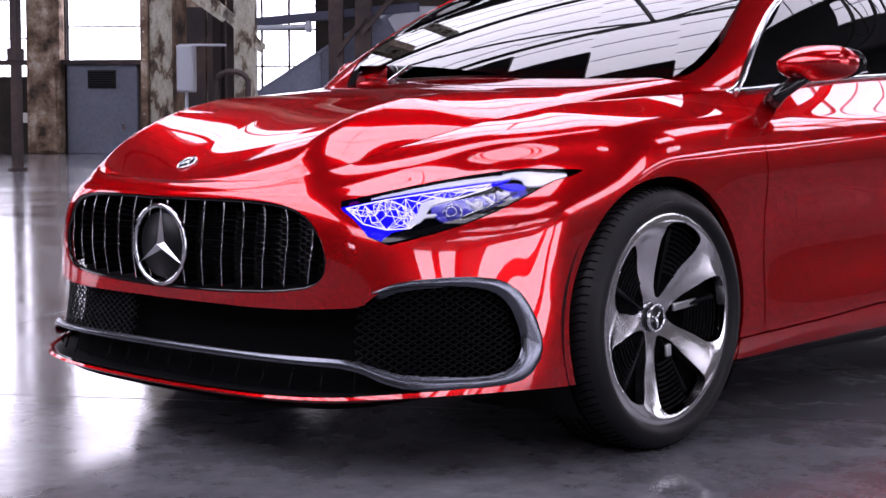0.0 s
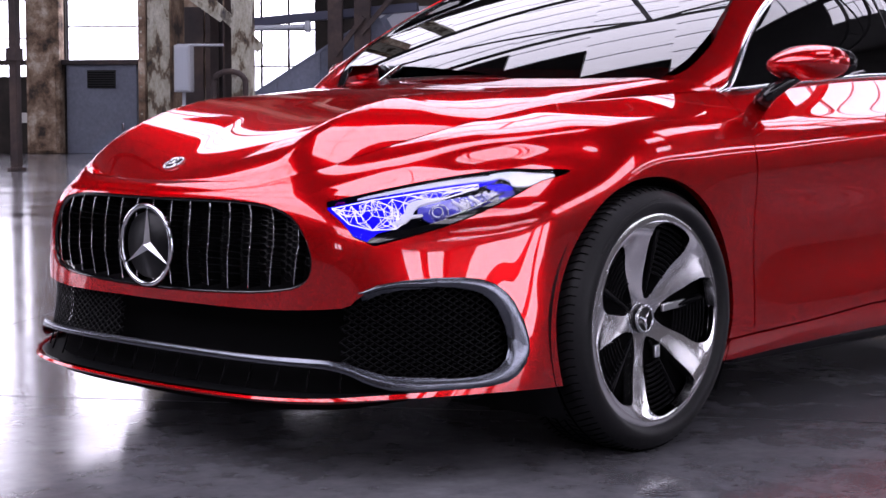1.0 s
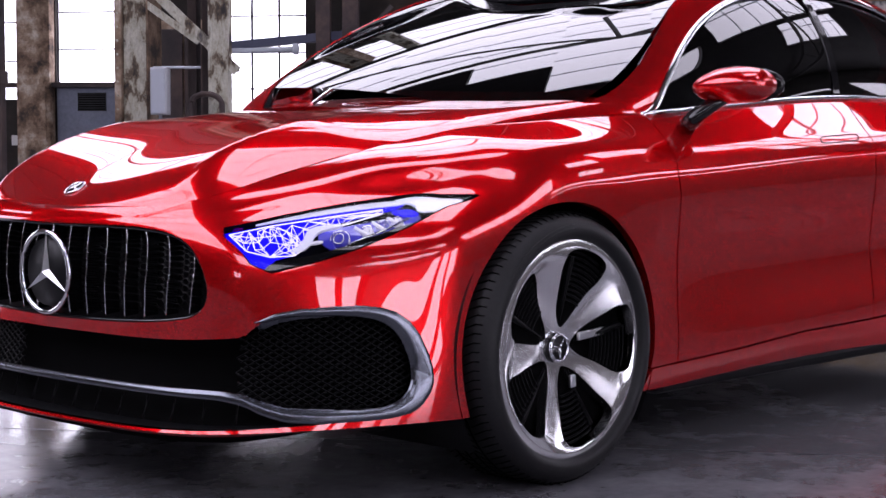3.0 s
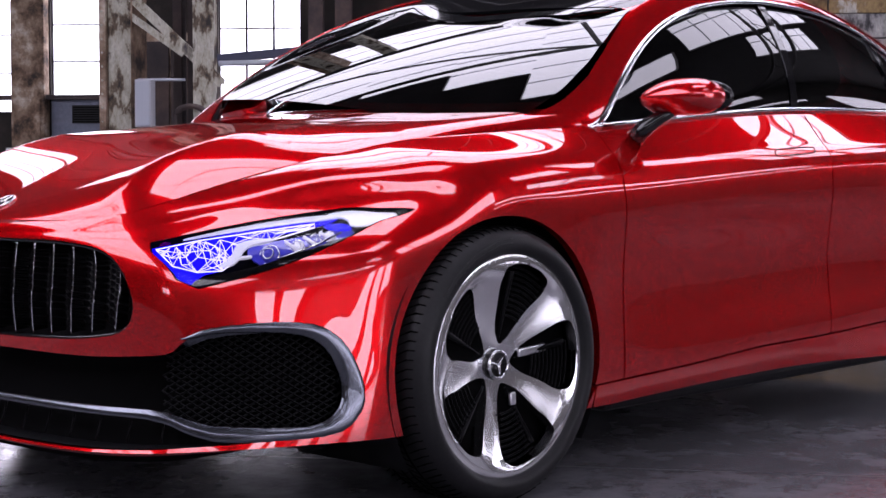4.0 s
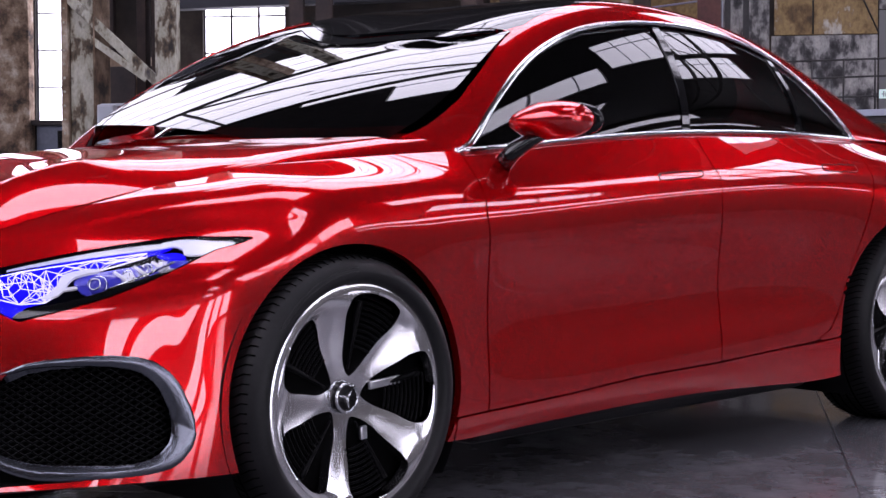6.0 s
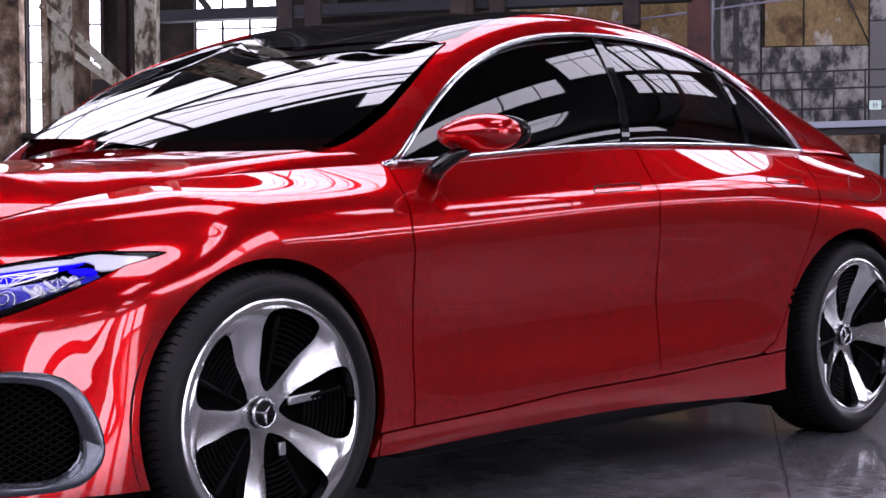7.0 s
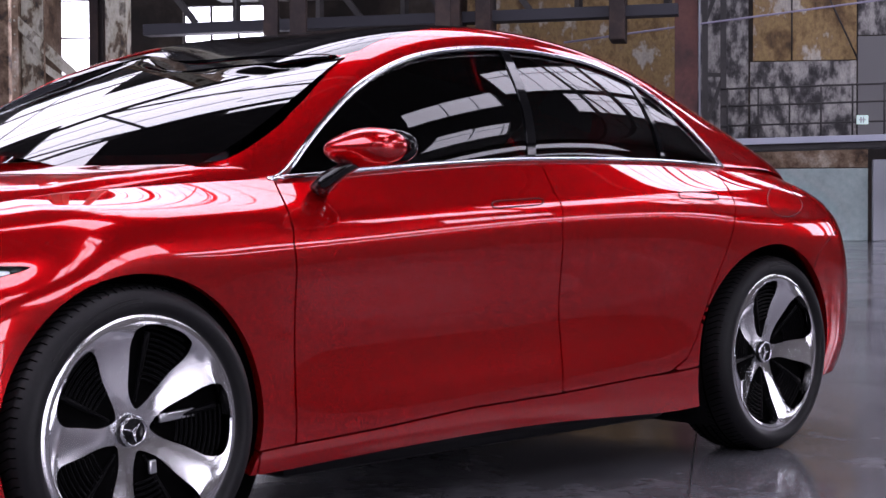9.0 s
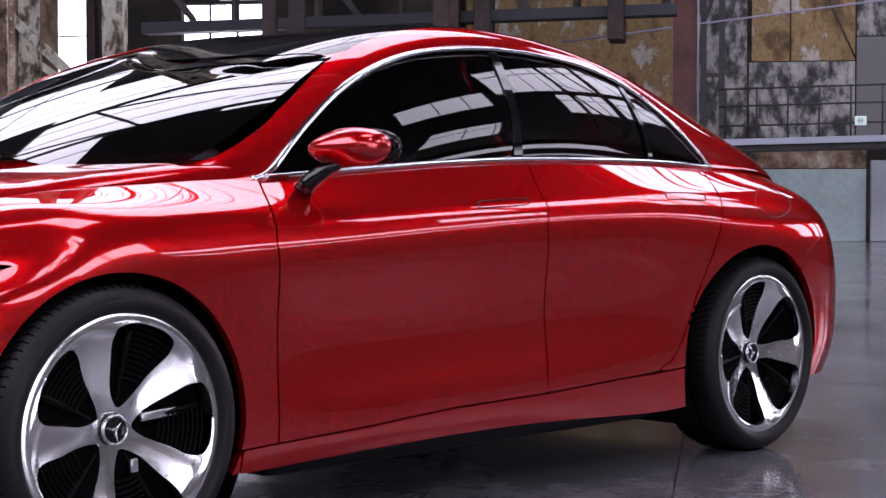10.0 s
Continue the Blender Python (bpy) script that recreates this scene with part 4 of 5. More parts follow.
def screen_glass(s, t):
    p = cabin(s, t)
    fit = screen_terms(p[..., 0], p[..., 1]) @ SCREEN_FIT
    k = np.clip((inside(SCREEN, s, t, CS, CT).reshape(p.shape[:-1]) - rim_width(t)) / .06, 0, 1)      # the far rim follows the body
    k = np.maximum(k, np.clip((.85 - np.asarray(t, float)) / .25, 0, 1))
    return np.stack([p[..., 0], p[..., 1], p[..., 2] + (fit - p[..., 2]) * k * k * (3 - 2 * k)], -1)


def side_glass(s, t):
    p = cabin(s, t)
    fit = side_terms(p[..., 0], p[..., 2]) @ SIDE_FIT
    return np.stack([p[..., 0], p[..., 1] + np.clip(fit - p[..., 1], -.006, .015), p[..., 2]], -1)


ss, ts = np.linspace(0, 1, 300), np.linspace(0, 2, 240)
panel("roof_frame", cabin, ss, ts, frame_keep, PAINT, car, flange=.02, label="red pillars and roof rails")
panel("windscreen", screen_glass, np.linspace(0, .27, 110), np.linspace(.15, 1.85, 150), lambda s, t, p: inside(SCREEN, s, t, CS, CT) + .004 - rim_width(t), GLASS, car, flange=0, offset=-.006, label="dark tinted windscreen")
# black strip on the rounder cabin surface, added for the edge's dark reflection
panel("screen_border", cabin, np.linspace(0, .27, 130), np.linspace(.5, 1.85, 180), lambda s, t, p: np.minimum(inside(SCREEN, s, t, CS, CT) - .001, rim_width(t) - .001 - inside(SCREEN, s, t, CS, CT)), BLACK_GLOSS, car, flange=.008, offset=-.003, label="gloss-black strip for the dark reflection at the windscreen edge")
panel("roof_panel", cabin, np.linspace(.22, .80, 150), np.linspace(.45, 1.55, 120), lambda s, t, p: inside(ROOF, s, t, CS, CT) - .002, BLACK_GLOSS, car, flange=.01, offset=-.001, label="gloss-black panoramic roof and rear window")


def on_cabin(pts, lift, n=140, far=False):
    p = np.asarray(pts, float)
    k = np.r_[0, np.cumsum(np.hypot(*np.diff(p * (CS, CT), axis=0).T))]
    q = basis(len(p), np.linspace(0, 1, n)) @ p if len(p) > 3 else np.stack([np.interp(np.linspace(0, k[-1], n), k, p[:, i]) for i in (0, 1)], 1)
    v = lifted(cabin, lift)(q[:, 0], q[:, 1])
    return v * (1, -1, 1) if far else v


for far in (False, True):
    panel("side_window", side_glass, np.linspace(.09, .75, 140), np.linspace(0, .48, 60), lambda s, t, p: inside(WINDOW, s, t, CS, CT) + .003, GLASS, car, flange=0, offset=-.006, mirror=far, label="dark tinted side glass")
    mesh_object("window_trim", *tube(on_cabin(WINDOW, .003, 160, far), np.interp(np.linspace(0, 1, 160), [0, .3, .6, 1], [.011, .010, .008, .009]), 8), CHROME, car, label="polished chrome window trim")
    x = np.linspace(.578, 2.73, 120)
    uu = np.interp(x, wrap(np.linspace(.4, .8, 400), 1.0)[:, 0], np.linspace(.4, .8, 400))
    belt = wrap(uu, np.full_like(uu, .995)) + (0, -.001, .006)
    mesh_object("belt_trim", *tube(belt * ((1, -1, 1) if far else (1, 1, 1)), .0075, 8, flat=1.1), CHROME, car, label="polished chrome belt trim")
    for (a, b), w in ((((.446, .45), (.416, .0)), .020), (((.636, .40), (.629, .0)), .011)):
        strip = on_cabin([a, ((a[0] + b[0]) / 2 + .002, (a[1] + b[1]) / 2), b], .0, 30, far)
        d = np.array([w, 0, 0])
        n = (0, 1, 0) if far else (0, -1, 0)
        v = np.concatenate([strip - d, strip + d, strip - d + np.array(n) * -.02, strip + d + np.array(n) * -.02])
        k = len(strip)
        f = [(i, i + 1, k + i + 1, k + i) for i in range(k - 1)] + [(i, i + 1, 2 * k + i + 1, 2 * k + i) for i in range(k - 1)] + [(k + i, k + i + 1, 3 * k + i + 1, 3 * k + i) for i in range(k - 1)]
        mesh_object("window_pillar", v, f, BLACK_GLOSS, car, False, "gloss-black window pillar")

# under the skin: floor pan, dark cabin tub, wheel housings
bm = bmesh.new()
box(bm, pose(1.47, 0, .195), 3.75, 1.26, .11, .03)
box(bm, pose(1.37, 0, .205), 1.70, 1.64, .10, .03)
box(bm, pose(-.50, 0, .20), .26, .96, .10, .03)
part("floor_pan", bm, BLACK, car)
bm = bmesh.new()
box(bm, pose(1.55, 0, .62), 2.5, 1.30, .55, .05)
box(bm, pose(.62, 0, .82), .55, 1.24, .18, .06)
part("cabin_tub", bm, INSIDE, car)
for cx in (.008, 2.705):
    for side in (-1, 1):
        th = np.linspace(radians(-35), radians(215), 40)
        v = np.array([(cx + .395 * math.cos(a), side * y, .345 + .395 * math.sin(a)) for y in (.885, .50) for a in th] + [(cx, side * .5, .345)])
        f = [(i, i + 1, 41 + i, 40 + i) for i in range(39)] + [(40 + i, 41 + i, 80) for i in range(39)]
        mesh_object("wheel_housing", v, f, BLACK, car)


# ---- wheels ----
def petal(n=26):
    return rounded([(.048, 0), (.075, .030), (.10, .046), (.15, .066), (.195, .088), (.228, .090), (.251, .055), (.258, 0), (.252, -.055), (.234, -.092), (.20, -.094), (.15, -.060), (.10, -.038), (.07, -.02)], 2)


PETAL = petal()


def dish(r, th):
    """Wheel face; y outward is minus."""
    r, th = np.broadcast_arrays(np.asarray(r, float), np.asarray(th, float))
    y = (basis(8, np.clip(r.ravel() / .282, 0, 1)) @ np.array([.056, .056, .052, .043, .029, .011, -.006, .004])).reshape(r.shape)
    k = 2 * np.pi / 5
    off = th % k - k / 2                              # from the middle of a spoke
    y = y + .22 * off * r * np.exp(-(off / .5) ** 2) * np.clip((r - .05) / .05, 0, 1) * np.clip((.262 - r) / .03, 0, 1)
    return np.stack([r * np.cos(th), y, r * np.sin(th)], -1)


def rim_mesh():
    rs, ths = np.concatenate([np.linspace(.028, .25, 64), np.linspace(.253, .281, 14)]), np.linspace(0, 2 * np.pi, 361)
    def keep(r, th, p):
        k = 2 * np.pi / 5
        a = (th + k / 2) % k - k / 2
        return -inside(PETAL, r * np.cos(a), r * np.sin(a))
    return rs, ths, keep


def wheel_normal(fn, r, th, e=1e-3):
    n = np.cross(fn(r + e, th) - fn(r - e, th), fn(r, th + e) - fn(r, th - e))
    n /= np.linalg.norm(n, axis=-1)[..., None] + 1e-15
    return n * np.where(n[..., 1] > 0, -1, 1)[..., None]


def make_wheel(name, phase, x, side, parent):
    rs, ths, keep = rim_mesh()
    ob = panel("wheel", dish, rs, ths, keep, ALLOY, None, flange=.026, label="polished five-spoke alloy wheel with black inserts", facing=wheel_normal)
    # tyre
    prof = [(.268, .20), (.285, .215), (.318, .222), (.338, .21), (.3455, .185), (.3462, .16), (.3462, .06), (.3445, .035), (.338, .014), (.326, -.003), (.312, -.012), (.297, -.014), (.285, -.008), (.279, .003), (.272, .012)]
    pr = np.array(prof)
    fine = basis(len(pr), np.linspace(0, 1, 44)) @ pr
    v, f = lathe(fine, 120)
    # near-black bands and bars laid on the tread stand in for shaded grooves
    grooves = []
    for gy in (.075, .105, .135, .165):
        grooves.append(lathe([(.3475, gy - .004), (.3475, gy + .004)], 100))
    mesh_object("tyre", v, f, RUBBER, ob, True, "low-profile black tyre")
    sipes = []
    for k in range(96):
        a = k / 96 * 2 * np.pi
        for y0, y1, lean in ((.026, .066, .05), (.082, .098, -.03), (.112, .128, .03), (.142, .158, -.03), (.172, .198, .05)):
            pts = [(.3462 * math.cos(a + q * lean), y0 + q * (y1 - y0), .3462 * math.sin(a + q * lean)) for q in np.linspace(0, 1, 3)]
            sipes.append(tube(pts, .0018, 4))
    for k in range(96):
        a = k / 96 * 2 * np.pi
        sipes.append(tube([(q * math.cos(a), y, q * math.sin(a)) for q, y in ((.3450, .027), (.3422, .019), (.3382, .011))], .0014, 4))
    mesh_object("tread_marks", *joined(sipes + grooves), INSIDE, ob)["kind"] = "stuff"
    ring = []
    for r0 in (.318, .308):
        th = np.linspace(.3, 1.2, 30)
        ring.append(tube(np.stack([r0 * np.cos(th), np.full(30, -.0125), r0 * np.sin(th)], -1), .0012, 4))
    mesh_object("sidewall_ribs", *joined(ring), RUBBER, ob)
    # black inserts with stepped fins in every opening
    base = lathe([(.03, .066), (.12, .060), (.255, .046), (.268, .05), (.268, .16)], 72)
    mesh_object("insert", *base, INSIDE, ob)
    for k in range(5):
        a0 = k * 2 * np.pi / 5
        for q, r0 in enumerate(np.linspace(.125, .248, 10)):
            th = np.linspace(-.62, .12, 60)
            ok = inside(PETAL, r0 * np.cos(th), r0 * np.sin(th)) > .003
            th = th[ok] + a0
            if len(th) > 3:
                mesh_object("fin", *tube(np.stack([r0 * np.cos(th), np.full(len(th), .040 - q * .0012), r0 * np.sin(th)], -1), .0030, 6), MESH, ob)
        th = np.linspace(.07, .236, 8)
        mesh_object("insert_ridge", *tube(np.stack([th * np.cos(a0 + .13), .050 - (th - .07) * .12, th * np.sin(a0 + .13)], -1), np.linspace(.003, .009, 8), 8), MESH, ob)
    # hub cap with a plain three-armed mark
    v, f = lathe([(.0, .044), (.026, .0445), (.030, .042), (.034, .0425), (.037, .046), (.039, .06)], 48)
    mesh_object("hub_cap", v, f, BLACK_GLOSS, ob)
    arms = [tube(np.array([(0, .042, 0), (.029 * math.cos(a), .043, .029 * math.sin(a))]), [.0052, .0014], 5) for a in (radians(90), radians(210), radians(330))]
    th = np.linspace(0, 2 * np.pi, 40)[:-1]
    arms.append(tube(np.stack([.034 * np.cos(th), np.full(39, .042), .034 * np.sin(th)], -1), .0042, 8, True))
    mesh_object("hub_mark", *joined(arms), CHROME, ob)
    v, f = lathe([(.07, .12), (.175, .12), (.175, .145), (.07, .145)], 64)
    mesh_object("brake_disc", v, f, ALLOY_DARK, ob)
    ob.parent = parent
    ob.matrix_basis = pose(x, -.925, .345) @ pose(0, 0, 0, 0, phase, 0)
    return ob


front = make_wheel("wheel", -(39 + 36), 0.0, -1, car)
rear = copy_thing(front, pose(2.73, -.918, .345) @ pose(0, 0, 0, 0, -(-2 + 36), 0))
for x in (0.0, 2.73):
    copy_thing(front, pose(x, .925, .345, 0, 0, 180) @ pose(0, 0, 0, 0, 20, 0))


SATIN = material("satin_silver", (.75, .76, .78), .3, 1.0)
# bright caliper ends behind the front wheel's spokes
for x, z, w, h in ((.125, .372, .105, .022), (.052, .255, .022, .034)):
    bm = bmesh.new()
    box(bm, pose(x, -.884, z, 0, -4, 0), w, .010, h, .004)
    part("brake_caliper", bm, SATIN, car, "bright metal brake caliper end", True)


# ---- grille ----
panel("grille_backing", wrap, np.linspace(-.08, .08, 90), np.linspace(.15, .72, 50), lambda u, v, p: inside(GRILLE, u, v, SU, SV) + .012, BLACK, car, flange=0, offset=-.055, label="black grille backing")
g = GRILLE[np.argsort(np.arctan2(GRILLE[:, 1] - .44, GRILLE[:, 0] * 8))]
edge = wrap(g[:, 0], g[:, 1])
rim = lifted(wrap, -.012)(g[:, 0], g[:, 1])
mesh_object("grille_surround", *tube(rim, .007, 8, True), BLACK_GLOSS, car, label="gloss-black grille surround")
UG = np.linspace(0, .075, 200)
YG = np.abs(wrap(UG, np.full_like(UG, .44))[:, 1])
for k in range(-7, 8):
    y = k * .0685
    if abs(y) > .49:
        continue
    u0 = float(np.interp(abs(y), YG, UG)) * (1 if y < 0 else -1)
    vv = np.linspace(.19, .69, 120)
    vv = vv[inside(GRILLE, np.full(120, u0), vv, SU, SV) > .006]
    uu = u0 * (1 + .05 * np.sin((vv - .2) / .48 * np.pi))
    kink = .003 * np.exp(-((vv - .40) / .035) ** 2) * np.where(vv < .40, 1, .6)
    front_line = lifted(wrap, 0)(uu, vv)
    n = outward(wrap, uu, vv)
    fl = front_line - n * (.012 + kink)[:, None]
    bl = front_line - n * .052
    d = np.array([0, .0055, 0])
    m = len(vv)
    v = np.concatenate([fl - d * .35, fl + d * .35, bl - d, bl + d])
    f = [(i, i + 1, m + i + 1, m + i) for i in range(m - 1)] + [(i, i + 1, 2 * m + i + 1, 2 * m + i) for i in range(m - 1)] + [(m + i, m + i + 1, 3 * m + i + 1, 3 * m + i) for i in range(m - 1)]
    blade = mesh_object("grille_blade", v, f, BLACK_GLOSS, car, True, "gloss-black grille blade with a bright chrome edge")
    mesh_object("chrome_edge", *tube(fl - n * .0005, .0014, 6), CHROME, blade)
# dark hexagon lattice behind the blades
cells = []
for i, u0 in enumerate(np.linspace(-.064, .064, 40)):
    for j, v0 in enumerate(np.linspace(.22, .66, 16)):
        vj = v0 + (i % 2) * .014
        if inside(GRILLE, [u0], [vj], SU, SV)[0] < .012:
            continue
        a = np.arange(6) / 6 * 2 * np.pi
        hexa = lifted(wrap, -.045)(u0 + .0028 * np.cos(a) * (1 + abs(u0) * 2), vj + .016 * np.sin(a))
        cells.append(tube(hexa, .0016, 4, True))
lattice = mesh_object("grille_lattice", *joined(cells), BLACK_GLOSS, car)
lattice["kind"] = "stuff"
# mark in the middle: ring and three tapering arms
cx, cz, R = -.921, .541, .1015
th = np.linspace(0, 2 * np.pi, 73)[:-1]
mark = mesh_object("grille_mark", *tube(np.stack([np.full(72, cx), R * np.cos(th), cz + R * np.sin(th)], -1), .0065, 10, True), CHROME, car, label="chrome ring with three tapering arms")
arms = []
for a in (90, 210, 330):
    c, s = math.cos(radians(a)), math.sin(radians(a))
    tip, l, r = (0, R * .97 * c, R * .97 * s), (0, -.012 * s + .004 * c, .012 * c + .004 * s), (0, .012 * s + .004 * c, -.012 * c + .004 * s)
    v = [np.add((cx + .004, 0, cz), q) for q in (tip, l, r)] + [(cx - .010, 0, cz), (cx + .006, 0, cz)]
    arms.append((np.array(v), [(0, 1, 3), (0, 3, 2), (0, 4, 1), (0, 2, 4), (1, 4, 3), (2, 3, 4)]))
for arm in arms:
    mesh_object("mark_arm", *arm, SATIN, mark, False)
v, f = lathe([(0, .0), (.085, .0), (.088, .012)], 48)
disc = np.stack([v[:, 1] + cx + .006, v[:, 0], v[:, 2] + cz], -1)
mesh_object("mark_plate", disc, f, BLACK, mark)
# small bonnet badge
th = np.linspace(0, 2 * np.pi, 41)[:-1]
tilt = pose(-.830, 0, float(np.interp(-.830, bonnet(np.linspace(0, .4, 90), np.zeros(90))[:, 0], bonnet(np.linspace(0, .4, 90), np.zeros(90))[:, 2])) + .003, 0, -30, 0)
ring = [tube(np.stack([.026 * np.cos(th), .026 * np.sin(th), 0 * th], -1), .0035, 8, True)]
ring += [tube(np.array([(0, 0, .001), (.023 * math.cos(a), .023 * math.sin(a), 0)]), [.004, .0015], 5) for a in (0, 2.094, 4.189)]
v, f = joined(ring)
v2, f2 = lathe([(0, 0), (.024, 0)], 32)
badge = mesh_object("bonnet_badge", np.array([tilt @ Vector(p) for p in v]), f, CHROME, car, label="round chrome badge")
mesh_object("badge_plate", np.array([tilt @ Vector((p[0], p[2], -.0008)) for p in v2]), f2, BLACK_GLOSS, badge)

# ---- lower intake ----
panel("intake_backing", wrap, np.linspace(-.29, .29, 200), np.linspace(0, .32, 40), lambda u, v, p: inside(INTAKE, u, v, SU, SV) + .015, INSIDE, car, flange=0, offset=-.07, label="black intake recess")
TRIM_IN = rounded([(.113, .219), (.137, .240), (.18, .236), (.205, .221), (.222, .187), (.236, .123), (.237, .078), (.224, .046), (.201, .033), (.14, .041), (.119, .055), (.10, .070), (.05, .072), (-.02, .072), (-.02, .235), (.10, .235)], 1)
TRIM_OUT = rounded([(.107, .219), (.132, .256), (.18, .267), (.214, .253), (.239, .205), (.258, .125), (.260, .07), (.242, .024), (.212, .012), (.145, .012), (.122, .028), (.105, .046), (.08, .056), (.03, .058), (-.02, .058), (-.02, .24), (.09, .225)], 1)


def trim_keep(u, v, p):
    a = np.abs(u)
    return np.minimum(np.minimum(inside(TRIM_OUT, a, v, SU, SV), -inside(TRIM_IN, a, v, SU, SV)), np.where((a < .105) & (v > .12), -1, 1))


def trim_shape(u, v):
    """The trim swells between its edges."""
    u, v = np.broadcast_arrays(np.asarray(u, float), np.asarray(v, float))
    a = np.abs(u)
    d = np.clip(np.minimum(inside(TRIM_OUT, a, v, SU, SV), -inside(TRIM_IN, a, v, SU, SV)).reshape(u.shape), 0, .02)
    out = np.clip(inside(TRIM_OUT, a, v, SU, SV).reshape(u.shape), 0, .05)
    return wrap(u, v) + outward(wrap, u, v) * (.003 + .010 * np.sqrt(1 - (1 - d / .02) ** 2) - .35 * out)[..., None]


panel("intake_trim", trim_shape, np.linspace(-.27, .27, 420), np.linspace(0, .29, 90), trim_keep, ALLOY_DARK, car, flange=.03, offset=.0, label="dark satin metal intake trim")
# woven mesh of the intake, left out near the middle to imitate deep shade
arc = np.r_[0, np.cumsum(np.linalg.norm(np.diff(wrap(np.linspace(0, .28, 300), np.full(300, .12)), axis=0), axis=1))]
au = lambda s: np.sign(s) * np.interp(np.abs(s), arc, np.linspace(0, .28, 300))  # noqa: E731
zz = wrap(np.full(100, .12), np.linspace(0, .3, 100))[:, 2]
wires, sheet = [], lifted(wrap, -.022)
for slope in (1, -1):
    for s0 in np.arange(-1.6, 1.6, .029):
        z = np.linspace(.20, .50, 30)
        s = s0 + slope * (z - .35) * 1.75
        u, v = au(s), np.interp(z, zz, np.linspace(0, .3, 100))
        ok = (inside(APERTURE, u, v, SU, SV) > -.006) & ((s > .60) | (s < -.15))
        run = np.flatnonzero(ok)
        for piece in np.split(run, np.flatnonzero(np.diff(run) > 1) + 1):
            if len(piece) > 2:
                wires.append(tube(sheet(u[piece], v[piece]), .0024, 4))
net = mesh_object("intake_mesh", *joined(wires), MESH, car, label="black diamond mesh")
net["kind"] = "stuff"
# slot under the trim with upright fins
fins = []
for s in np.arange(-.62, .63, .088):
    u = float(au(np.array([s]))[0])
    fins.append(tube(lifted(wrap, -.03)(np.full(4, u), np.linspace(.02, .055, 4)), .003, 4))
for w in fins:
    mesh_object("slot_fin", *w, MESH, car)

# flat tray under the nose
q = np.linspace(-.28, .28, 90)
lip = wrap(q, np.full(90, .004)) * (1, .985, 1) + (.012, 0, .002)
v = np.concatenate([lip, np.stack([np.full(90, -.20), lip[:, 1] * .8, np.full(90, .20)], -1)])
mesh_object("undertray", v, [(i, i + 1, 91 + i, 90 + i) for i in range(89)], BLACK, car)

# ---- headlights ----
for far in (False, True):
    sy = (1, -1, 1) if far else (1, 1, 1)
    us, vs = np.linspace(.06, .32, 150), np.linspace(.34, .72, 70)
    body = panel("headlight", wrap, us, vs, lambda u, v, p: inside(HEADLIGHT, u, v, SU, SV), LENS, car, flange=0, offset=-.002, mirror=far, label="headlight with clear cover and blue glowing inner end")
    panel("lamp_housing", wrap, us, vs, lambda u, v, p: inside(HEADLIGHT, u, v, SU, SV) + .006, INSIDE, body, flange=0, offset=-.044, mirror=far)
    ring = HEADLIGHT
    a, b = wrap(ring[:, 0], ring[:, 1]), lifted(wrap, -.046)(ring[:, 0], ring[:, 1])
    k = len(ring)
    mesh_object("lamp_wall", np.concatenate([a, b]) * sy, [(i, (i + 1) % k, k + (i + 1) % k, k + i) for i in range(k)], INSIDE, body)
    def plate(name, outline, mat, depth, label="", rim=.004):
        shape = rounded(outline, 1)
        return panel(name, wrap, us, vs, lambda u, v, p: inside(shape, u, v, SU, SV), mat, body, flange=rim, offset=-depth, mirror=far, label=label)

    plate("blue_light", [(.077, .628), (.108, .388), (.124, .420), (.120, .450), (.140, .475), (.150, .54), (.155, .60), (.20, .632), (.245, .655), (.26, .680), (.18, .676), (.12, .652), (.09, .642)], BLUE, .022, "blue glowing light panel")
    plate("lens_bed", [(.158, .57), (.163, .50), (.178, .478), (.20, .52), (.235, .575), (.265, .60), (.26, .625), (.21, .612), (.17, .60)], BLUE_LENS, .030, "dark blue lens bed")
    plate("lamp_base", [(.112, .392), (.165, .44), (.225, .525), (.255, .562), (.235, .563), (.19, .515), (.155, .466), (.13, .446), (.118, .43)], BLACK_GLOSS, .016, "gloss-black lamp base")
    # white line network on a bright frame
    rng = random.Random(7)
    WEB = [(.0815, .607), (.0935, .502), (.1146, .466), (.1335, .466), (.1424, .502), (.1513, .58), (.1791, .588), (.2225, .626), (.225, .645), (.18, .640), (.12, .632)]
    WEB = [(u + .004 * (u < .16), v - .004) for u, v in WEB]
    sheet = lifted(wrap, -.012)
    at = lambda q: np.array(q) * (SU, SV)  # noqa: E731
    pts = [(rng.uniform(.08, .225), rng.uniform(.46, .65)) for _ in range(900)]
    pts = [q for q in pts if inside(WEB, [q[0]], [q[1]], SU, SV)[0] > .001]
    chosen = list(WEB)
    for q in pts:
        if min(np.hypot(*(at(q) - at(o))) for o in chosen) > .017:
            chosen.append(q)
    lines = []
    for i, p in enumerate(chosen):
        near = sorted(range(len(chosen)), key=lambda q: float(np.hypot(*(at(chosen[q]) - at(p)))))[1:9]
        for q in near:
            mid = ((p[0] + chosen[q][0]) / 2, (p[1] + chosen[q][1]) / 2)
            if q > i and rng.random() < .55 and inside(WEB, [mid[0]], [mid[1]], SU, SV)[0] > -.001:
                lines.append(tube(sheet(np.array([p[0], chosen[q][0]]), np.array([p[1], chosen[q][1]])), .0008, 4))
    v, f = joined(lines)
    mesh_object("light_web", v * sy, f, WHITE_LINE, body, False, "web of thin white light lines")
    loop = np.array(WEB)
    v, f = tube(sheet(loop[:, 0], loop[:, 1]), .0015, 6, True)
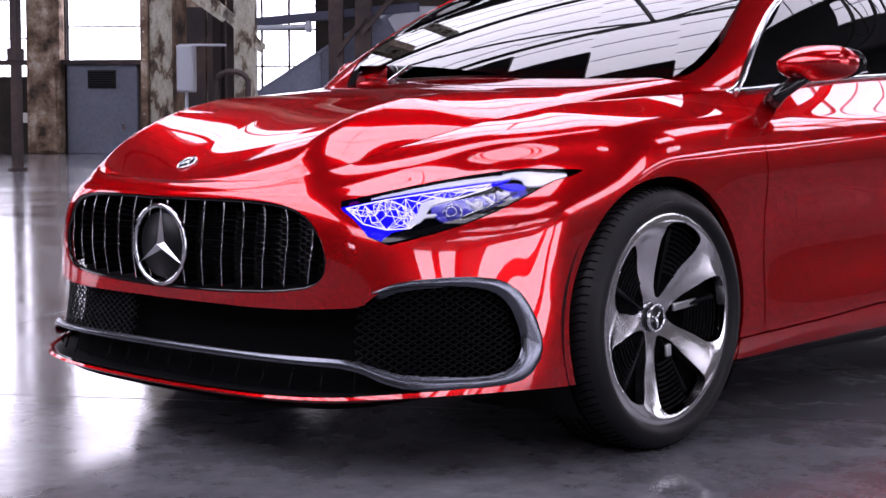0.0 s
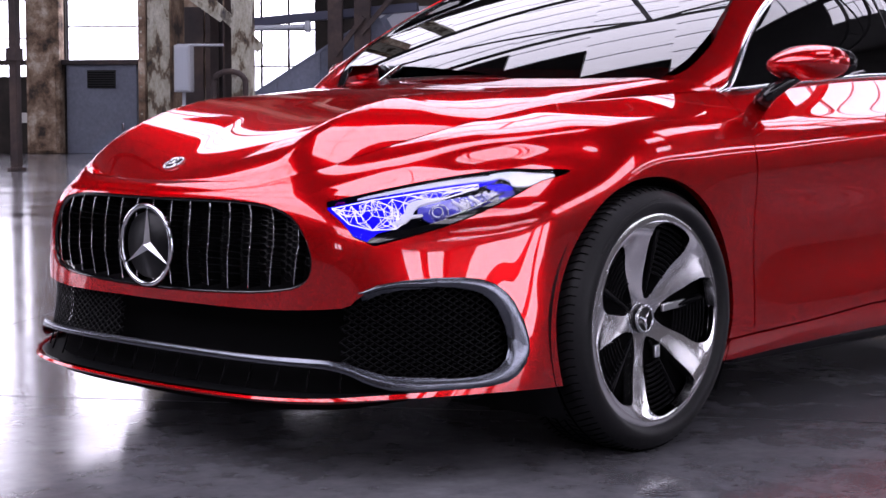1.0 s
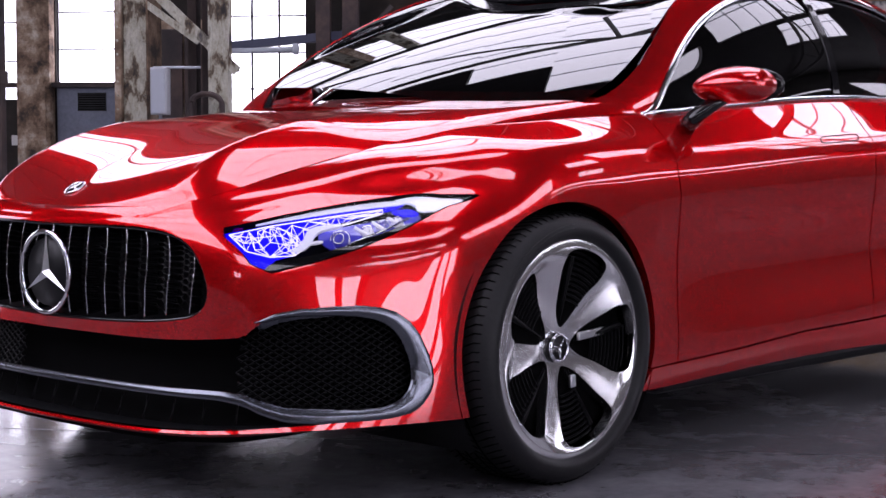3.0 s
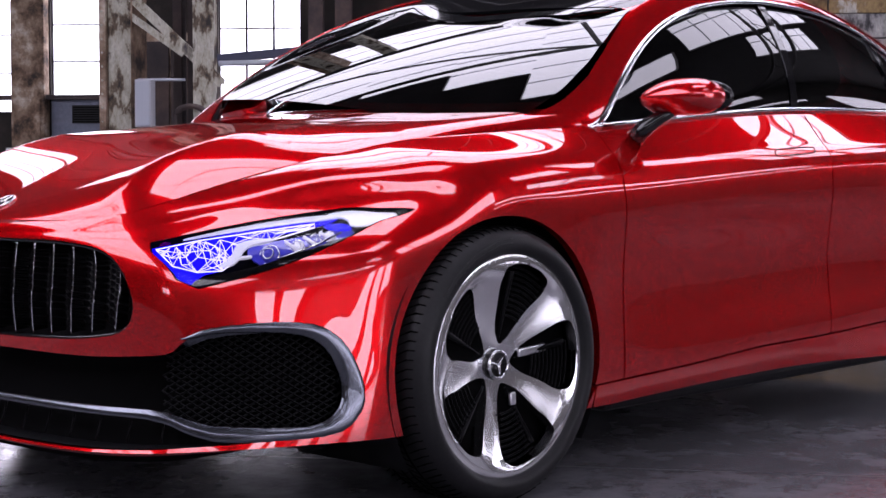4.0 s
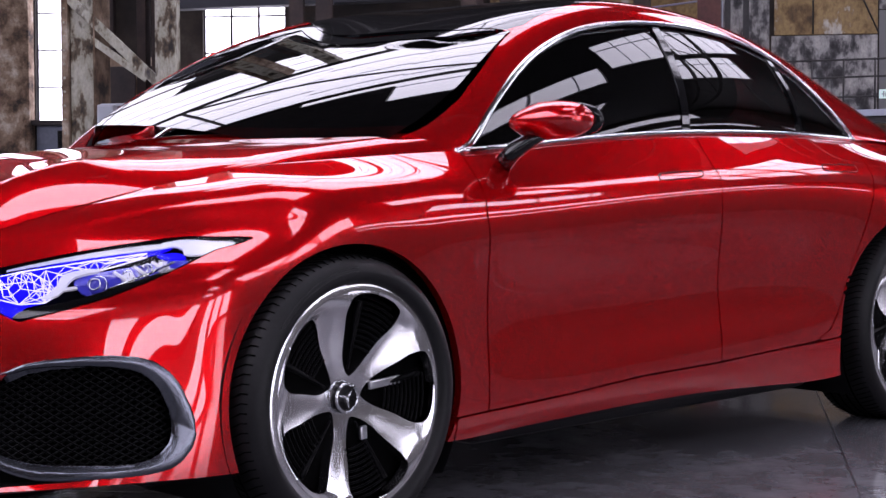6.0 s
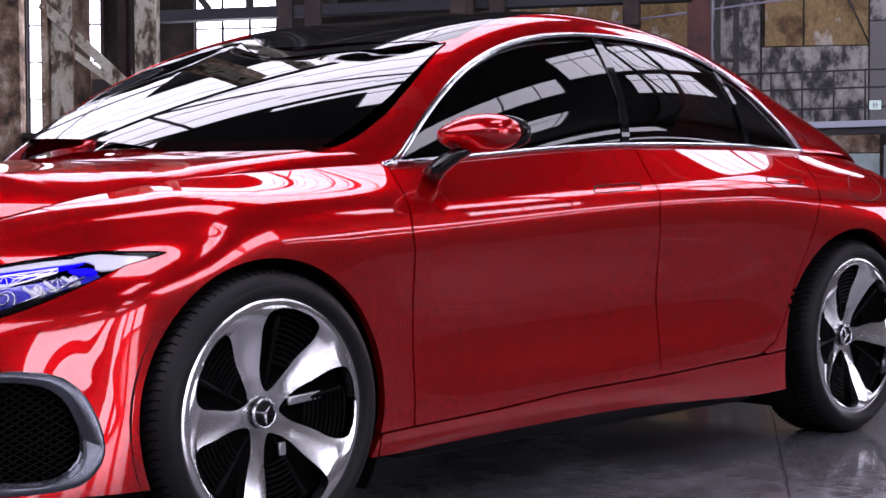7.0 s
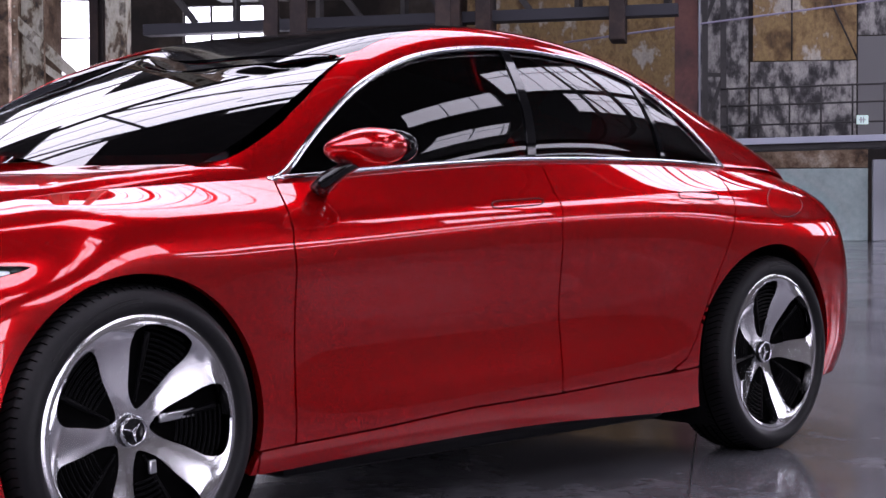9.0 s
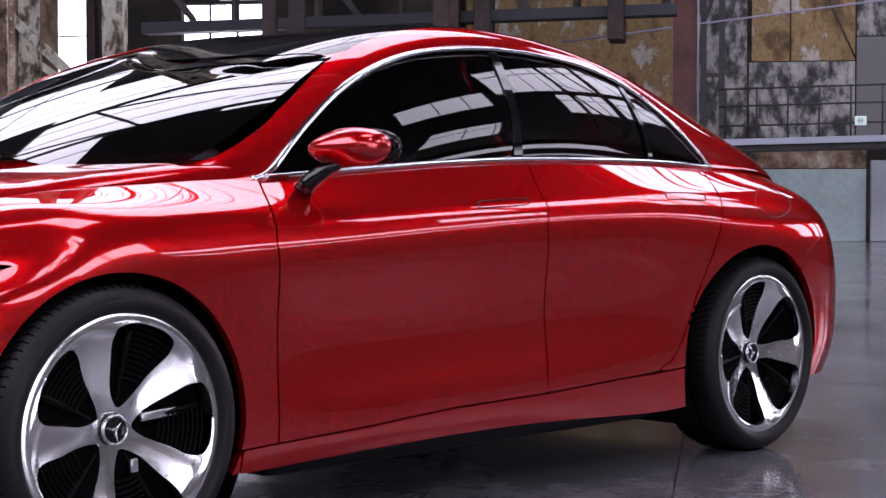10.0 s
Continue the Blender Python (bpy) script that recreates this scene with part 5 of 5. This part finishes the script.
    mesh_object("web_frame", v * sy, f, WHITE_LINE, body, True, "thin white glowing frame")
    plate("light_guide", [(.105, .640), (.16, .652), (.21, .655), (.25, .652), (.262, .668), (.225, .680), (.17, .675), (.12, .654)], WHITE_CLEAR, .009, "frosted clear light guide")
    plate("corner_reflector", [(.258, .602), (.283, .594), (.303, .616), (.304, .634), (.288, .664), (.268, .684), (.238, .678), (.262, .640)], WHITE_CLEAR, .008, "pale frosted corner reflector with a weak added glow")
    plate("blue_corner", [(.238, .612), (.262, .600), (.258, .636), (.232, .640)], BLUE, .018, "blue glowing corner")
    plate("guide_bracket", [(.1395, .478), (.1475, .49), (.1575, .562), (.168, .575), (.180, .580), (.179, .592), (.162, .594), (.1515, .582), (.1435, .51), (.134, .482)], WHITE_CLEAR, .009, "frosted bracket-shaped light guide", .008)
    plate("guide_arm", [(.148, .508), (.160, .512), (.1605, .523), (.1495, .522)], WHITE_CLEAR, .009, "", .006)
    # projector lenses in round bezels
    for u0, v0, r, m in ((.1745, .532, .023, BLUE_LENS), (.1995, .560, .015, WHITE_CLEAR), (.217, .578, .016, LENS), (.233, .588, .014, WHITE_CLEAR)):
        c = lifted(wrap, -.024)(np.array([u0]), np.array([v0]))[0]
        n = outward(wrap, np.array([u0]), np.array([v0]))[0] + np.array([-.8, 0, 0])
        q = Vector(n).to_track_quat("-Y", "Z").to_matrix()
        v, f = lathe([(0, -r * .62), (r * .4, -r * .55), (r * .75, -r * .3), (r * .92, .0), (r * .92, .02)], 28)
        lens = mesh_object("projector_lens", (np.array([q @ Vector(p) for p in v]) + c) * sy, f, m, body, True, "round projector lens")
        for rr, y in ((1.02, -.002), (.55, -r * .52)):
            th = np.linspace(0, 2 * np.pi, 33)[:-1]
            v, f = tube(np.stack([rr * r * np.cos(th), np.full(32, y), rr * r * np.sin(th)], -1), r * .07, 6, True)
            mesh_object("lens_ring", (np.array([q @ Vector(p) for p in v]) + c) * sy, f, SILVER, lens)
    for a, b in (((.190, .575), (.198, .530)), ((.208, .590), (.214, .55)), ((.225, .602), (.232, .566))):
        v, f = tube(lifted(wrap, -.016)(np.array([a[0], b[0]]), np.array([a[1], b[1]])), .0042, 8)
        mesh_object("light_bar", v * sy, f, WHITE_CLEAR, body, True, "short clear light guide")
    v, f = tube(lifted(wrap, -.012)(np.array([.18, .215, .245]), np.array([.498, .546, .585])), .0028, 8)
    mesh_object("lower_strip", v * sy, f, SILVER, body, True, "thin silver strip")

# ---- mirrors and handles ----
def blob(rx, ry, rz, power=2.4, nu=40, nv=24):
    th, ph = np.meshgrid(np.linspace(0, 2 * np.pi, nu, endpoint=False), np.linspace(-np.pi / 2, np.pi / 2, nv))
    sg = lambda q, e: np.sign(q) * np.abs(q) ** (2 / e)  # noqa: E731
    v = np.stack([rx * sg(np.cos(ph), power) * sg(np.cos(th), power), ry * sg(np.cos(ph), power) * sg(np.sin(th), power), rz * sg(np.sin(ph), power)], -1).reshape(-1, 3)
    f = [(j * nu + i, j * nu + (i + 1) % nu, (j + 1) * nu + (i + 1) % nu, (j + 1) * nu + i) for j in range(nv - 1) for i in range(nu)]
    return v, f


for far in (False, True):
    sy = (1, -1, 1) if far else (1, 1, 1)
    v, f = blob(.086, .118, .052, 2.5)
    q = .68 * v[:, 0] - .73 * v[:, 1]
    v[:, 2] = v[:, 2] * np.interp(q, [-.11, -.04, .05, .11], [.72, 1.0, 1.0, .86]) - np.interp(q, [-.11, 0], [.008, 0])
    v[:, 0] = np.where(v[:, 0] > 0, v[:, 0] * .55, v[:, 0] * (1 - .35 * (v[:, 2] / .05) ** 2))
    turn = np.array(pose(0, 0, 0, 0, 0, 12).to_3x3())
    c = np.array((.735, -.915, 1.030))
    shell = mesh_object("door_mirror", (v @ turn.T + c) * sy, f, PAINT, car, True, "red door mirror shell on a black stalk")
    v, f = blob(.022, .124, .050, 2.4)
    v[:, 0] += .050
    mesh_object("mirror_rim", (v @ turn.T + c) * sy, f, BLACK_GLOSS, shell)
    v, f = blob(.004, .106, .038, 3.0)
    v[:, 0] += .070
    mesh_object("mirror_glass", (v @ turn.T + c) * sy, f, CHROME, shell)
    v, f = tube(np.array([(.662, -.805, .912), (.678, -.83, .945), (.705, -.865, .975), (.73, -.89, .995)]), [.050, .043, .036, .034], 14, flat=.55)
    mesh_object("mirror_stalk", v * sy, f, BLACK_GLOSS, shell)
    for x0, x1, z0, z1 in ((1.285, 1.515, .862, .897), (2.215, 2.44, .888, .913)):
        # outline of a flush handle: a raised slim bar in a shallow rim
        um = np.interp([x0, x1], wrap(np.linspace(.5, .75, 400), np.full(400, .83))[:, 0], np.linspace(.5, .75, 400))
        a = np.linspace(0, 2 * np.pi, 61)[:-1]
        cs, sn = np.sign(np.cos(a)) * np.abs(np.cos(a)) ** .35, np.sign(np.sin(a)) * np.abs(np.sin(a)) ** .45
        lo, hi = (.80, .858)
        uu = um.mean() + (um[1] - um[0]) / 2 * (cs + .10 * sn)
        vv = (lo + hi) / 2 + (hi - lo) / 2 * sn
        mesh_object("door_handle", *[(q[0] * sy, q[1]) for q in [tube(wrap(uu, vv), .0022, 6, True)]][0], BLACK, car, True, "flush door handle with dark outline")
    # fuel flap outline and bumper seam on the rear quarter
    a = np.linspace(0, 2 * np.pi, 49)[:-1]
    if not far:
        v, f = tube(wrap(.787 + .020 * np.cos(a) + .012 * np.sin(a), .815 + .105 * np.sin(a)), .0016, 6, True)
        mesh_object("fuel_flap", v, f, BLACK, car, True, "round fuel flap outline")
    v, f = tube(wrap(np.array([.802, .806, .814, .826, .843, .87]), np.array([.40, .45, .511, .56, .612, .65])), .0018, 6)
    mesh_object("bumper_seam", v * sy, f, BLACK, car)

# ---- tail lamps ----
TAIL = rounded([(.836, .93), (.850, .945), (.866, .885), (.860, .80), (.848, .77), (.842, .84)], 1)
for far in (False, True):
    panel("tail_lamp", wrap, np.linspace(.82, .88, 60), np.linspace(.7, 1, 50), lambda u, v, p: inside(TAIL, u, v, SU, SV), RED_LAMP, car, flange=.006, offset=.003, mirror=far, label="slim red tail lamp")
